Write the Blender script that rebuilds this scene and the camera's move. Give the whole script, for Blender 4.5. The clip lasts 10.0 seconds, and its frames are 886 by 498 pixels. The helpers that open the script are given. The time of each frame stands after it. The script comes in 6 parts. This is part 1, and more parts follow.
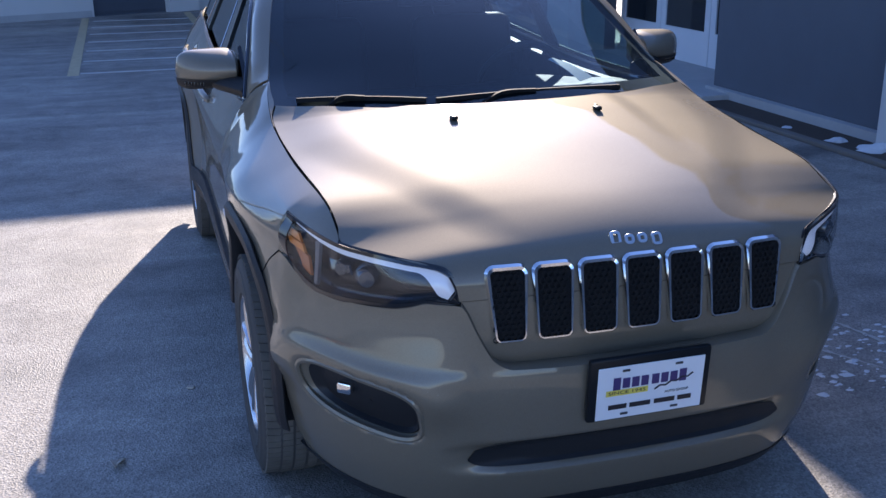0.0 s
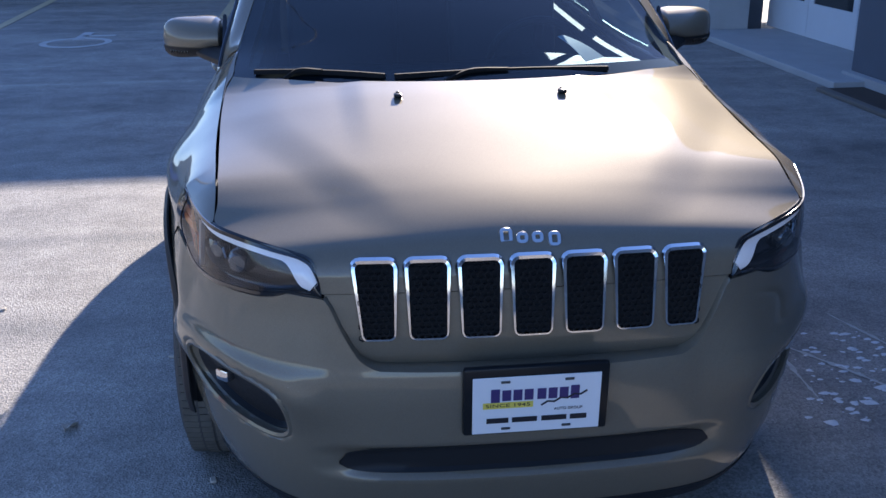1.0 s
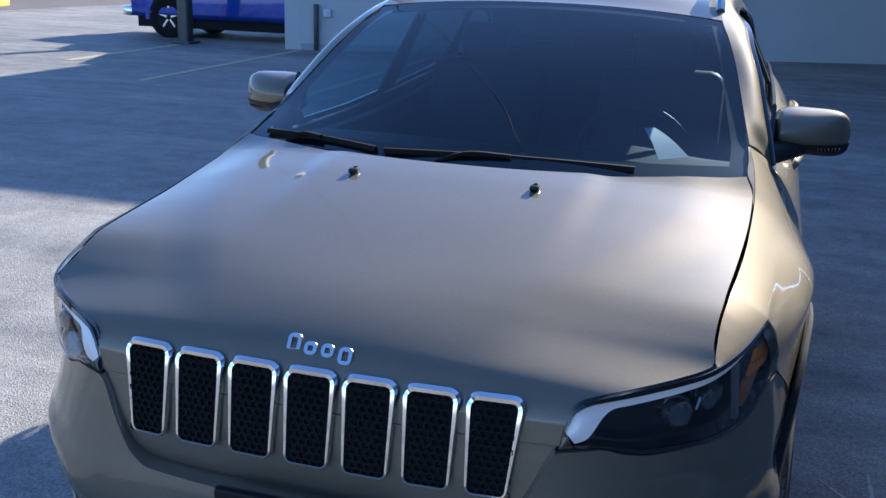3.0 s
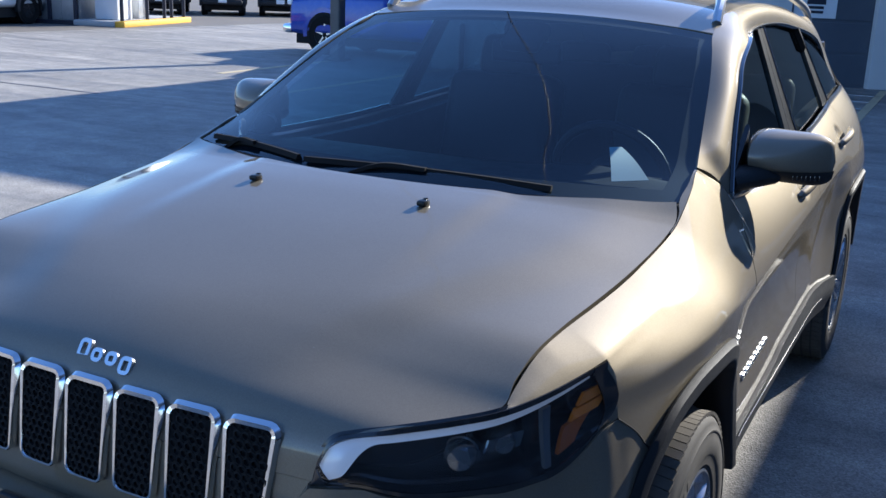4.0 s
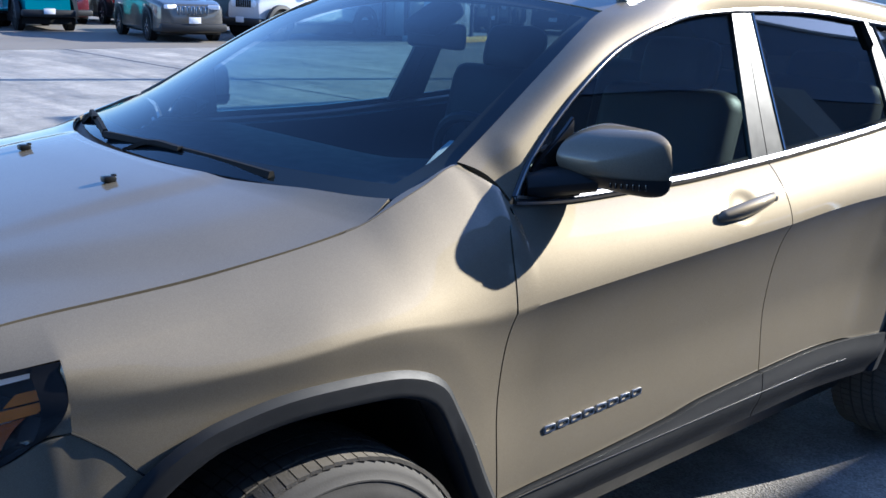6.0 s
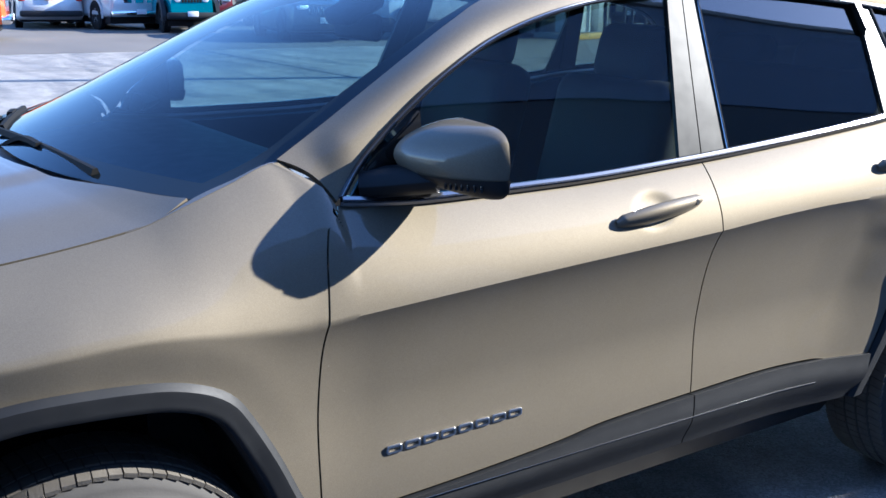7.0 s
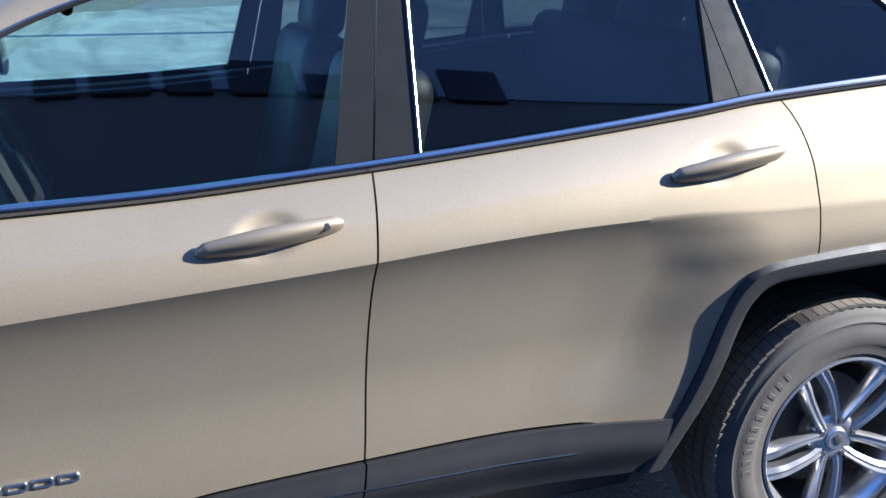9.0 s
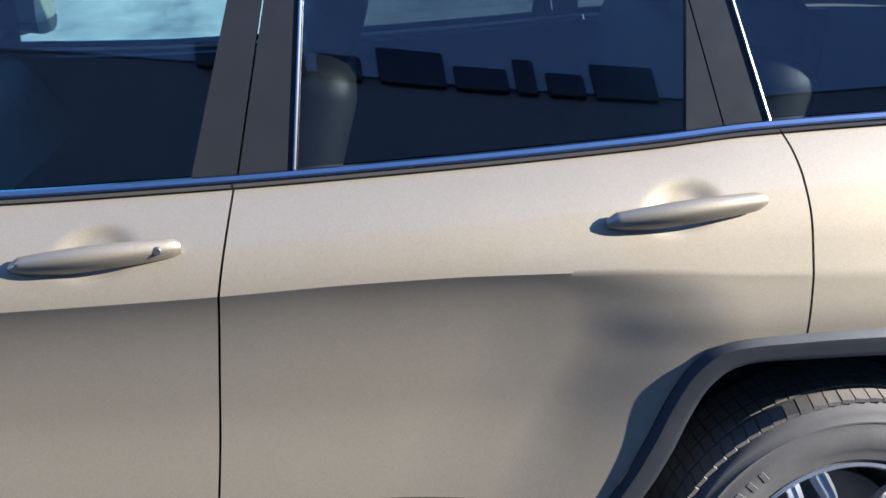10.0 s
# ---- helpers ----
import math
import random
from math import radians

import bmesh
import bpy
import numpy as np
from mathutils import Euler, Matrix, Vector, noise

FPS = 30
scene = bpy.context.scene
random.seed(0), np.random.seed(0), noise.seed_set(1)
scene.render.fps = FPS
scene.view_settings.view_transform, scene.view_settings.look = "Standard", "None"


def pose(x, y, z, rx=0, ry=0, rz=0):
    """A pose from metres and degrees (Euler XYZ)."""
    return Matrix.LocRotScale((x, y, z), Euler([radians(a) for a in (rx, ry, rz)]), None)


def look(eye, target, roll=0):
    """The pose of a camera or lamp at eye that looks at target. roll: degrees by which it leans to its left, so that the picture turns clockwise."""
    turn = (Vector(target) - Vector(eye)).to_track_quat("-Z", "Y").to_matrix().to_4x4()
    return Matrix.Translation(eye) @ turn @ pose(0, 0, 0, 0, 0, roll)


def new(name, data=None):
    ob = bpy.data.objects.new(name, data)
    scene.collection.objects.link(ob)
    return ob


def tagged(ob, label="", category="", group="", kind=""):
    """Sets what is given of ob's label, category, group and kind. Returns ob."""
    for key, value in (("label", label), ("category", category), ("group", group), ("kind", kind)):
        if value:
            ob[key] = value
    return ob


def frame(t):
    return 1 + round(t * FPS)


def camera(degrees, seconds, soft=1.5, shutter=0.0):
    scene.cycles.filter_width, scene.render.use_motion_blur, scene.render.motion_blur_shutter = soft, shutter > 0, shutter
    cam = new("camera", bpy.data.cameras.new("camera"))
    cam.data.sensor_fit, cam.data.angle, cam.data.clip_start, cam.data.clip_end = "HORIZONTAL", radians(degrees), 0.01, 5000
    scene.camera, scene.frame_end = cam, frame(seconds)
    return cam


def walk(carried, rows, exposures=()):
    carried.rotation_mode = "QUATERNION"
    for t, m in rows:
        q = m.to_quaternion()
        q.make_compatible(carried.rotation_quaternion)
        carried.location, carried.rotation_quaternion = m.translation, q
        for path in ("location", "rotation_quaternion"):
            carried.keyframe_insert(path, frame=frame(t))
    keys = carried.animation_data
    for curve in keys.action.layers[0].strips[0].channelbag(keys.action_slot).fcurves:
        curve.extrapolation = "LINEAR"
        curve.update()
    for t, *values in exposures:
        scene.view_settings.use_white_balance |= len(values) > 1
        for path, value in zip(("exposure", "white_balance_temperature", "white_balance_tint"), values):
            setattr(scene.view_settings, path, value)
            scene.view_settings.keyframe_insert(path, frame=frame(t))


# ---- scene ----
cam = camera(47.71, 10.0)
# seconds, stops, kelvin, tint
EXPOSURES = [(0.0, 1.36, 5350, 26), (2.5, 1.18, 5050, 18), (5.5, 1.40, 4920, 16), (7.5, 1.94, 4760, 18), (9.5, 2.41, 4850, 19), (10.0, 2.44, 4830, 19)]
# seconds, place in metres, turn in degrees
PATH = [
    (0.0, -1.1877, -3.0667, 1.7449, 71.63, 0.47, -17.12),
    (0.5, -0.7928, -3.1224, 1.7556, 70.80, 0.30, -12.76),
    (1.0, -0.4490, -3.0255, 1.7161, 70.26, 0.38, -6.65),
    (1.5, -0.1097, -2.9709, 1.7317, 70.63, 0.41, 0.79),
    (2.0, 0.2307, -2.9274, 1.7502, 71.69, 0.39, 6.82),
    (2.5, 0.4952, -2.7285, 1.7119, 72.87, -0.20, 11.50),
    (2.7, 0.6010, -2.6540, 1.7040, 73.66, -0.84, 14.03),
    (3.8, 1.2180, -2.2020, 1.6530, 74.49, -2.50, 25.96),
    (4.0, 1.3489, -2.1274, 1.6578, 74.89, -2.15, 27.95),
    (4.5, 1.6676, -1.8966, 1.6288, 74.38, -2.07, 33.17),
    (5.0, 1.8860, -1.5949, 1.5956, 74.60, -2.00, 37.70),
    (5.5, 2.0968, -1.2698, 1.5968, 75.56, -1.86, 43.59),
    (5.7, 2.1850, -1.1590, 1.5690, 75.58, -2.03, 45.69),
    (6.8, 2.4900, -0.4890, 1.5640, 75.02, -1.02, 54.74),
    (7.0, 2.5592, -0.3577, 1.5542, 75.08, -0.81, 56.79),
    (7.5, 2.6742, -0.0173, 1.5454, 75.03, -0.35, 60.12),
    (8.0, 2.6583, 0.3660, 1.5434, 74.22, 0.99, 64.04),
    (8.5, 2.7047, 0.7396, 1.5812, 72.67, 0.57, 67.90),
    (9.0, 2.6883, 1.0848, 1.5844, 72.01, 1.01, 71.01),
    (9.5, 2.5518, 1.4448, 1.5905, 70.92, 0.89, 75.22),
    (10.0, 2.4758, 1.7785, 1.6236, 69.43, 0.01, 84.84),
]
walk(cam, [(t, pose(x, y, z, rx, ry, rz)) for t, x, y, z, rx, ry, rz in PATH], EXPOSURES)

# ---- sky and sun ----
SUN = Vector((0.117, 0.360, 0.176)).normalized()
sky_world = bpy.data.worlds.new("sky")
scene.world = sky_world
sky_world.use_nodes = True
wn = sky_world.node_tree.nodes
sky_tex = wn.new("ShaderNodeTexSky")
sky_tex.sky_type, sky_tex.sun_disc = "NISHITA", False
sky_tex.sun_elevation, sky_tex.sun_rotation = math.asin(SUN.z), math.atan2(SUN.x, SUN.y)
sky_tex.air_density, sky_tex.dust_density, sky_tex.ozone_density = 1.0, 0.3, 3.2
wn["Background"].inputs["Strength"].default_value = 0.098
sky_world.node_tree.links.new(sky_tex.outputs["Color"], wn["Background"].inputs["Color"])
sun_data = bpy.data.lights.new("sun", "SUN")
sun_data.energy, sun_data.angle, sun_data.color = 5.0, radians(0.5), (1.0, 0.835, 0.55)
sun_lamp = new("sun", sun_data)
sun_lamp.matrix_world = look(SUN * 60, (0, 0, 0))

# ---- materials ----
def nodes_of(name):
    m = bpy.data.materials.new(name)
    m.use_nodes = True
    nt = m.node_tree
    return m, nt, nt.nodes["Principled BSDF"]


def add(nt, kind, **sockets):
    n = nt.nodes.new(kind)
    for k, v in sockets.items():
        n.inputs[k.replace("_", " ")].default_value = v
    return n


def coords(nt):
    return nt.nodes.new("ShaderNodeTexCoord").outputs["Object"]


def plain(name, colour, rough=0.5, metal=0.0, coat=0.0, noise_scale=0.0, vary=0.15, bump=0.0, bump_scale=400.0, emit=0.0, spec=0.5):
    """A surface with a mottled colour and fine relief."""
    m, nt, b = nodes_of(name)
    b.inputs["Base Color"].default_value = (*colour, 1)
    b.inputs["Roughness"].default_value = rough
    b.inputs["Metallic"].default_value = metal
    b.inputs["Coat Weight"].default_value = coat
    b.inputs["Coat Roughness"].default_value = 0.03
    b.inputs["Specular IOR Level"].default_value = spec
    if emit:
        b.inputs["Emission Color"].default_value = (*colour, 1)
        b.inputs["Emission Strength"].default_value = emit
    if noise_scale:
        n = add(nt, "ShaderNodeTexNoise", Scale=noise_scale, Detail=6.0, Roughness=0.6)
        nt.links.new(coords(nt), n.inputs["Vector"])
        mix = nt.nodes.new("ShaderNodeMix")
        mix.data_type = "RGBA"
        mix.inputs["A"].default_value = (*[c * (1 - vary) for c in colour], 1)
        mix.inputs["B"].default_value = (*[min(1, c * (1 + vary)) for c in colour], 1)
        nt.links.new(n.outputs["Fac"], mix.inputs["Factor"])
        nt.links.new(mix.outputs["Result"], b.inputs["Base Color"])
        mr = add(nt, "ShaderNodeMapRange", To_Min=max(0.02, rough * 0.8), To_Max=min(1, rough * 1.2))
        nt.links.new(n.outputs["Fac"], mr.inputs["Value"])
        nt.links.new(mr.outputs["Result"], b.inputs["Roughness"])
    if bump:
        n2 = add(nt, "ShaderNodeTexNoise", Scale=bump_scale, Detail=4.0)
        nt.links.new(coords(nt), n2.inputs["Vector"])
        bp = add(nt, "ShaderNodeBump", Strength=bump, Distance=0.004)
        nt.links.new(n2.outputs["Fac"], bp.inputs["Height"])
        nt.links.new(bp.outputs["Normal"], b.inputs["Normal"])
    return m


def car_paint(name, colour, flake=0.55, rough=0.42, dust=0.0):
    """Metallic flake under clear lacquer, with a thin film of road dust."""
    m, nt, b = nodes_of(name)
    b.inputs["Metallic"].default_value = flake
    b.inputs["Roughness"].default_value = rough
    b.inputs["Specular IOR Level"].default_value = 0.1
    b.inputs["Specular Tint"].default_value = (0.55, 0.53, 0.48, 1)
    b.inputs["Coat Weight"].default_value = 1.0
    b.inputs["Coat Roughness"].default_value = 0.04
    vo = add(nt, "ShaderNodeTexVoronoi", Scale=900.0)
    no = add(nt, "ShaderNodeTexNoise", Scale=7.0, Detail=8.0, Roughness=0.65)
    c = coords(nt)
    nt.links.new(c, vo.inputs["Vector"])
    nt.links.new(c, no.inputs["Vector"])
    mix = nt.nodes.new("ShaderNodeMix")
    mix.data_type = "RGBA"
    mix.inputs["A"].default_value = (*[k * 0.86 for k in colour], 1)
    mix.inputs["B"].default_value = (*[k * 1.14 for k in colour], 1)
    nt.links.new(vo.outputs["Color"], mix.inputs["Factor"])
    film = nt.nodes.new("ShaderNodeMix")
    film.data_type = "RGBA"
    film.inputs["B"].default_value = (0.42, 0.38, 0.32, 1)
    mr = add(nt, "ShaderNodeMapRange", From_Min=0.45, From_Max=0.8, To_Min=0.0, To_Max=dust)
    nt.links.new(no.outputs["Fac"], mr.inputs["Value"])
    speck = add(nt, "ShaderNodeTexVoronoi", Scale=42.0, Randomness=1.0)
    nt.links.new(c, speck.inputs["Vector"])
    patch = add(nt, "ShaderNodeMapRange", From_Min=0.50, From_Max=0.70, To_Min=0.0, To_Max=0.055)
    nt.links.new(no.outputs["Fac"], patch.inputs["Value"])
    near = nt.nodes.new("ShaderNodeMath")
    near.operation = "LESS_THAN"
    nt.links.new(speck.outputs["Distance"], near.inputs[0])
    nt.links.new(patch.outputs["Result"], near.inputs[1])
    both = nt.nodes.new("ShaderNodeMath")
    both.operation = "MULTIPLY_ADD"
    both.inputs[1].default_value = 0.8
    nt.links.new(near.outputs[0], both.inputs[0])
    nt.links.new(mr.outputs["Result"], both.inputs[2])
    nt.links.new(both.outputs[0], film.inputs["Factor"])
    nt.links.new(mix.outputs["Result"], film.inputs["A"])
    nt.links.new(film.outputs["Result"], b.inputs["Base Color"])
    mc = add(nt, "ShaderNodeMapRange", From_Min=0.3, From_Max=0.8, To_Min=0.03, To_Max=0.03 + dust)
    nt.links.new(no.outputs["Fac"], mc.inputs["Value"])
    nt.links.new(mc.outputs["Result"], b.inputs["Coat Roughness"])
    return m


def pane_glass(name, tint, straight=0.08, dusty=True):
    """A thin pane: tinted see-through, with the mirror image of both faces of the glass."""
    m, nt, b = nodes_of(name)
    nt.nodes.remove(b)
    out = nt.nodes["Material Output"]
    tr = nt.nodes.new("ShaderNodeBsdfTransparent")
    tr.inputs["Color"].default_value = (*tint, 1)
    gl = nt.nodes.new("ShaderNodeBsdfGlossy")
    gl.inputs["Roughness"].default_value = 0.015
    lw = add(nt, "ShaderNodeLayerWeight", Blend=0.5)
    power = nt.nodes.new("ShaderNodeMath")
    power.operation = "POWER"
    power.inputs[1].default_value = 4.5
    rise = nt.nodes.new("ShaderNodeMath")
    rise.operation = "MULTIPLY_ADD"
    rise.inputs[1].default_value, rise.inputs[2].default_value = 0.9 - straight, straight
    mix = nt.nodes.new("ShaderNodeMixShader")
    nt.links.new(lw.outputs["Facing"], power.inputs[0])
    nt.links.new(power.outputs[0], rise.inputs[0])
    nt.links.new(rise.outputs[0], mix.inputs["Fac"])
    nt.links.new(tr.outputs["BSDF"], mix.inputs[1])
    nt.links.new(gl.outputs["BSDF"], mix.inputs[2])
    if not dusty:
        nt.links.new(mix.outputs["Shader"], out.inputs["Surface"])
        return m
    # a few specks of dust
    speck = add(nt, "ShaderNodeTexVoronoi", Scale=85.0, Randomness=1.0)
    patch = add(nt, "ShaderNodeTexNoise", Scale=9.0, Detail=3.0)
    nt.links.new(coords(nt), speck.inputs["Vector"])
    nt.links.new(coords(nt), patch.inputs["Vector"])
    size = add(nt, "ShaderNodeMapRange", From_Min=0.55, From_Max=0.75, To_Min=0.0, To_Max=0.07)
    nt.links.new(patch.outputs["Fac"], size.inputs["Value"])
    near = nt.nodes.new("ShaderNodeMath")
    near.operation = "LESS_THAN"
    nt.links.new(speck.outputs["Distance"], near.inputs[0])
    nt.links.new(size.outputs["Result"], near.inputs[1])
    faint = nt.nodes.new("ShaderNodeMath")
    faint.operation = "MULTIPLY"
    faint.inputs[1].default_value = 0.30
    nt.links.new(near.outputs[0], faint.inputs[0])
    dust = nt.nodes.new("ShaderNodeBsdfDiffuse")
    dust.inputs["Color"].default_value = (0.45, 0.43, 0.40, 1)
    film = nt.nodes.new("ShaderNodeMixShader")
    nt.links.new(faint.outputs[0], film.inputs["Fac"])
    nt.links.new(mix.outputs["Shader"], film.inputs[1])
    nt.links.new(dust.outputs["BSDF"], film.inputs[2])
    nt.links.new(film.outputs["Shader"], out.inputs["Surface"])
    return m


def asphalt_material():
    """Worn grey asphalt: stones, salt bloom, tyre sweeps and a few cracks."""
    m, nt, b = nodes_of("worn_asphalt")
    c = coords(nt)
    big = add(nt, "ShaderNodeTexNoise", Scale=0.35, Detail=9.0, Roughness=0.62, Distortion=0.6)
    mid = add(nt, "ShaderNodeTexNoise", Scale=3.5, Detail=8.0, Roughness=0.7)
    grit = add(nt, "ShaderNodeTexVoronoi", Scale=140.0)
    mapping = nt.nodes.new("ShaderNodeMapping")
    mapping.inputs["Scale"].default_value = (0.25, 1.6, 1.0)
    mapping.inputs["Rotation"].default_value = (0, 0, radians(62))
    sweep = add(nt, "ShaderNodeTexNoise", Scale=0.9, Detail=7.0, Roughness=0.6, Distortion=1.2)
    nt.links.new(c, mapping.inputs["Vector"])
    nt.links.new(mapping.outputs["Vector"], sweep.inputs["Vector"])
    for n in (big, mid, grit):
        nt.links.new(c, n.inputs["Vector"])
    ramp = nt.nodes.new("ShaderNodeValToRGB")
    ramp.color_ramp.elements[0].position, ramp.color_ramp.elements[0].color = 0.36, (0.100, 0.094, 0.084, 1)
    ramp.color_ramp.elements[1].position, ramp.color_ramp.elements[1].color = 0.66, (0.440, 0.402, 0.340, 1)
    s1 = nt.nodes.new("ShaderNodeMath")
    s1.operation = "MULTIPLY_ADD"
    s1.inputs[1].default_value = 0.45
    s2 = nt.nodes.new("ShaderNodeMath")
    s2.operation = "MULTIPLY_ADD"
    s2.inputs[1].default_value = 0.30
    s3 = nt.nodes.new("ShaderNodeMath")
    s3.operation = "MULTIPLY"
    s3.inputs[1].default_value = 0.25
    nt.links.new(big.outputs["Fac"], s3.inputs[0])
    nt.links.new(sweep.outputs["Fac"], s1.inputs[0])
    nt.links.new(s3.outputs[0], s1.inputs[2])
    nt.links.new(mid.outputs["Fac"], s2.inputs[0])
    nt.links.new(s1.outputs[0], s2.inputs[2])
    nt.links.new(s2.outputs[0], ramp.inputs["Fac"])
    stone = nt.nodes.new("ShaderNodeMix")
    stone.data_type, stone.blend_type = "RGBA", "OVERLAY"
    stone.inputs["Factor"].default_value = 0.42
    nt.links.new(ramp.outputs["Color"], stone.inputs["A"])
    grey = nt.nodes.new("ShaderNodeRGBToBW")
    nt.links.new(grit.outputs["Color"], grey.inputs["Color"])
    nt.links.new(grey.outputs["Val"], stone.inputs["B"])
    hsv = add(nt, "ShaderNodeHueSaturation", Saturation=0.75)
    nt.links.new(stone.outputs["Result"], hsv.inputs["Color"])
    nt.links.new(hsv.outputs["Color"], b.inputs["Base Color"])
    rr = add(nt, "ShaderNodeMapRange", From_Min=0.3, From_Max=0.7, To_Min=0.55, To_Max=0.9)
    nt.links.new(sweep.outputs["Fac"], rr.inputs["Value"])
    nt.links.new(rr.outputs["Result"], b.inputs["Roughness"])
    bp = add(nt, "ShaderNodeBump", Strength=0.5, Distance=0.006)
    nt.links.new(grit.outputs["Distance"], bp.inputs["Height"])
    nt.links.new(bp.outputs["Normal"], b.inputs["Normal"])
    return m


M = {}
M["paint"] = car_paint("brownstone_paint", (0.210, 0.182, 0.131), flake=0.55, rough=0.62, dust=0.04)
M["gap"] = plain("black_gap", (0.006, 0.006, 0.006), 0.9)
M["plastic"] = plain("grained_plastic", (0.014, 0.015, 0.017), 0.55, spec=0.35, noise_scale=30, vary=0.15, bump=0.15, bump_scale=900)
M["gloss_black"] = plain("gloss_black", (0.012, 0.012, 0.013), 0.12, coat=0.5)
M["satin_black"] = plain("satin_black", (0.012, 0.013, 0.014), 0.30, noise_scale=20, vary=0.1, spec=0.22)
M["wiper"] = plain("wiper_black", (0.010, 0.010, 0.010), 0.75, spec=0.15)
M["chrome"] = plain("chrome", (0.80, 0.80, 0.80), 0.09, metal=1.0)
M["belt_chrome"] = plain("belt_chrome", (0.30, 0.30, 0.31), 0.18, metal=1.0)
M["satin_chrome"] = plain("satin_chrome", (0.62, 0.63, 0.64), 0.28, metal=1.0)
M["windshield"] = pane_glass("windshield_glass", (0.42, 0.57, 0.66), 0.060)
M["front_glass"] = pane_glass("front_door_glass", (0.56, 0.73, 0.70), 0.13)
M["dark_glass"] = pane_glass("privacy_glass", (0.24, 0.30, 0.30), 0.13)
M["lens"] = pane_glass("lens_plastic", (0.93, 0.94, 0.95), 0.05, dusty=False)
M["tread"] = plain("dusty_tread", (0.135, 0.122, 0.102), 0.85, spec=0.2, noise_scale=18, vary=0.45, bump=0.2, bump_scale=300)
M["rubber"] = plain("tyre_rubber", (0.070, 0.066, 0.060), 0.78, spec=0.3, noise_scale=14, vary=0.40, bump=0.1, bump_scale=250)
M["alloy"] = plain("painted_alloy", (0.56, 0.56, 0.57), 0.26, metal=0.9, noise_scale=12, vary=0.08)
M["dark_metal"] = plain("dark_metal", (0.10, 0.10, 0.10), 0.5, metal=0.8, noise_scale=25, vary=0.3)
M["asphalt"] = asphalt_material()
M["mesh_black"] = plain("mesh_black", (0.008, 0.008, 0.009), 0.45)

# ---- small building kit ----
def smooth01(a, b, x):
    t = min(1.0, max(0.0, (x - a) / (b - a)))
    return t * t * (3 - 2 * t)


TANGENTS = {}


def tangents_of(rows):
    key = id(rows)
    if key not in TANGENTS:
        n, w = len(rows), len(rows[0])
        cols = []
        for c in range(1, w):
            d = [(rows[k + 1][c] - rows[k][c]) / (rows[k + 1][0] - rows[k][0]) for k in range(n - 1)]
            t = [d[0]] + [0.0 if d[k - 1] * d[k] <= 0 else 2 * d[k - 1] * d[k] / (d[k - 1] + d[k]) for k in range(1, n - 1)] + [d[-1]]
            cols.append(t)
        TANGENTS[key] = (rows, cols)
    return TANGENTS[key][1]


def curve_at(rows, x):
    """Monotone cubic through rows (x, v, ...); a tuple or a number."""
    if x <= rows[0][0]:
        r = rows[0][1:]
    elif x >= rows[-1][0]:
        r = rows[-1][1:]
    else:
        cols = tangents_of(rows)
        i = 0
        while rows[i + 1][0] <= x:
            i += 1
        p, q = rows[i], rows[i + 1]
        h = q[0] - p[0]
        s = (x - p[0]) / h
        s2, s3 = s * s, s * s * s
        a, b, c, d = 2 * s3 - 3 * s2 + 1, (s3 - 2 * s2 + s) * h, 3 * s2 - 2 * s3, (s3 - s2) * h
        r = [a * p[k] + b * cols[k - 1][i] + c * q[k] + d * cols[k - 1][i + 1] for k in range(1, len(p))]
    return r[0] if len(r) == 1 else tuple(r)


def path_at(points, s):
    """Catmull-Rom through points, s from 0 to 1 along their length."""
    d = [0.0]
    for a, b in zip(points, points[1:]):
        d.append(d[-1] + (Vector(b) - Vector(a)).length)
    t = min(max(s, 0), 1) * d[-1]
    i = max(k for k in range(len(points) - 1) if d[k] <= t)
    u = (t - d[i]) / max(1e-9, d[i + 1] - d[i])
    p1, p2 = Vector(points[i]), Vector(points[i + 1])
    p0 = Vector(points[i - 1]) if i else 2 * p1 - p2
    p3 = Vector(points[i + 2]) if i + 2 < len(points) else 2 * p2 - p1
    return 0.5 * (2 * p1 + (p2 - p0) * u + (2 * p0 - 5 * p1 + 4 * p2 - p3) * u * u + (3 * p1 - p0 - 3 * p2 + p3) * u ** 3)


def part(name, bm, material, parent=None, label="", soft=True, group=""):
    me = bpy.data.meshes.new(name)
    bm.normal_update()
    bm.to_mesh(me)
    bm.free()
    me.materials.append(material)
    if soft:
        me.shade_smooth()
        me.set_sharp_from_angle(angle=radians(38))
    ob = new(name, me)
    if parent:
        ob.parent = parent
    return tagged(ob, label=label, group=group)


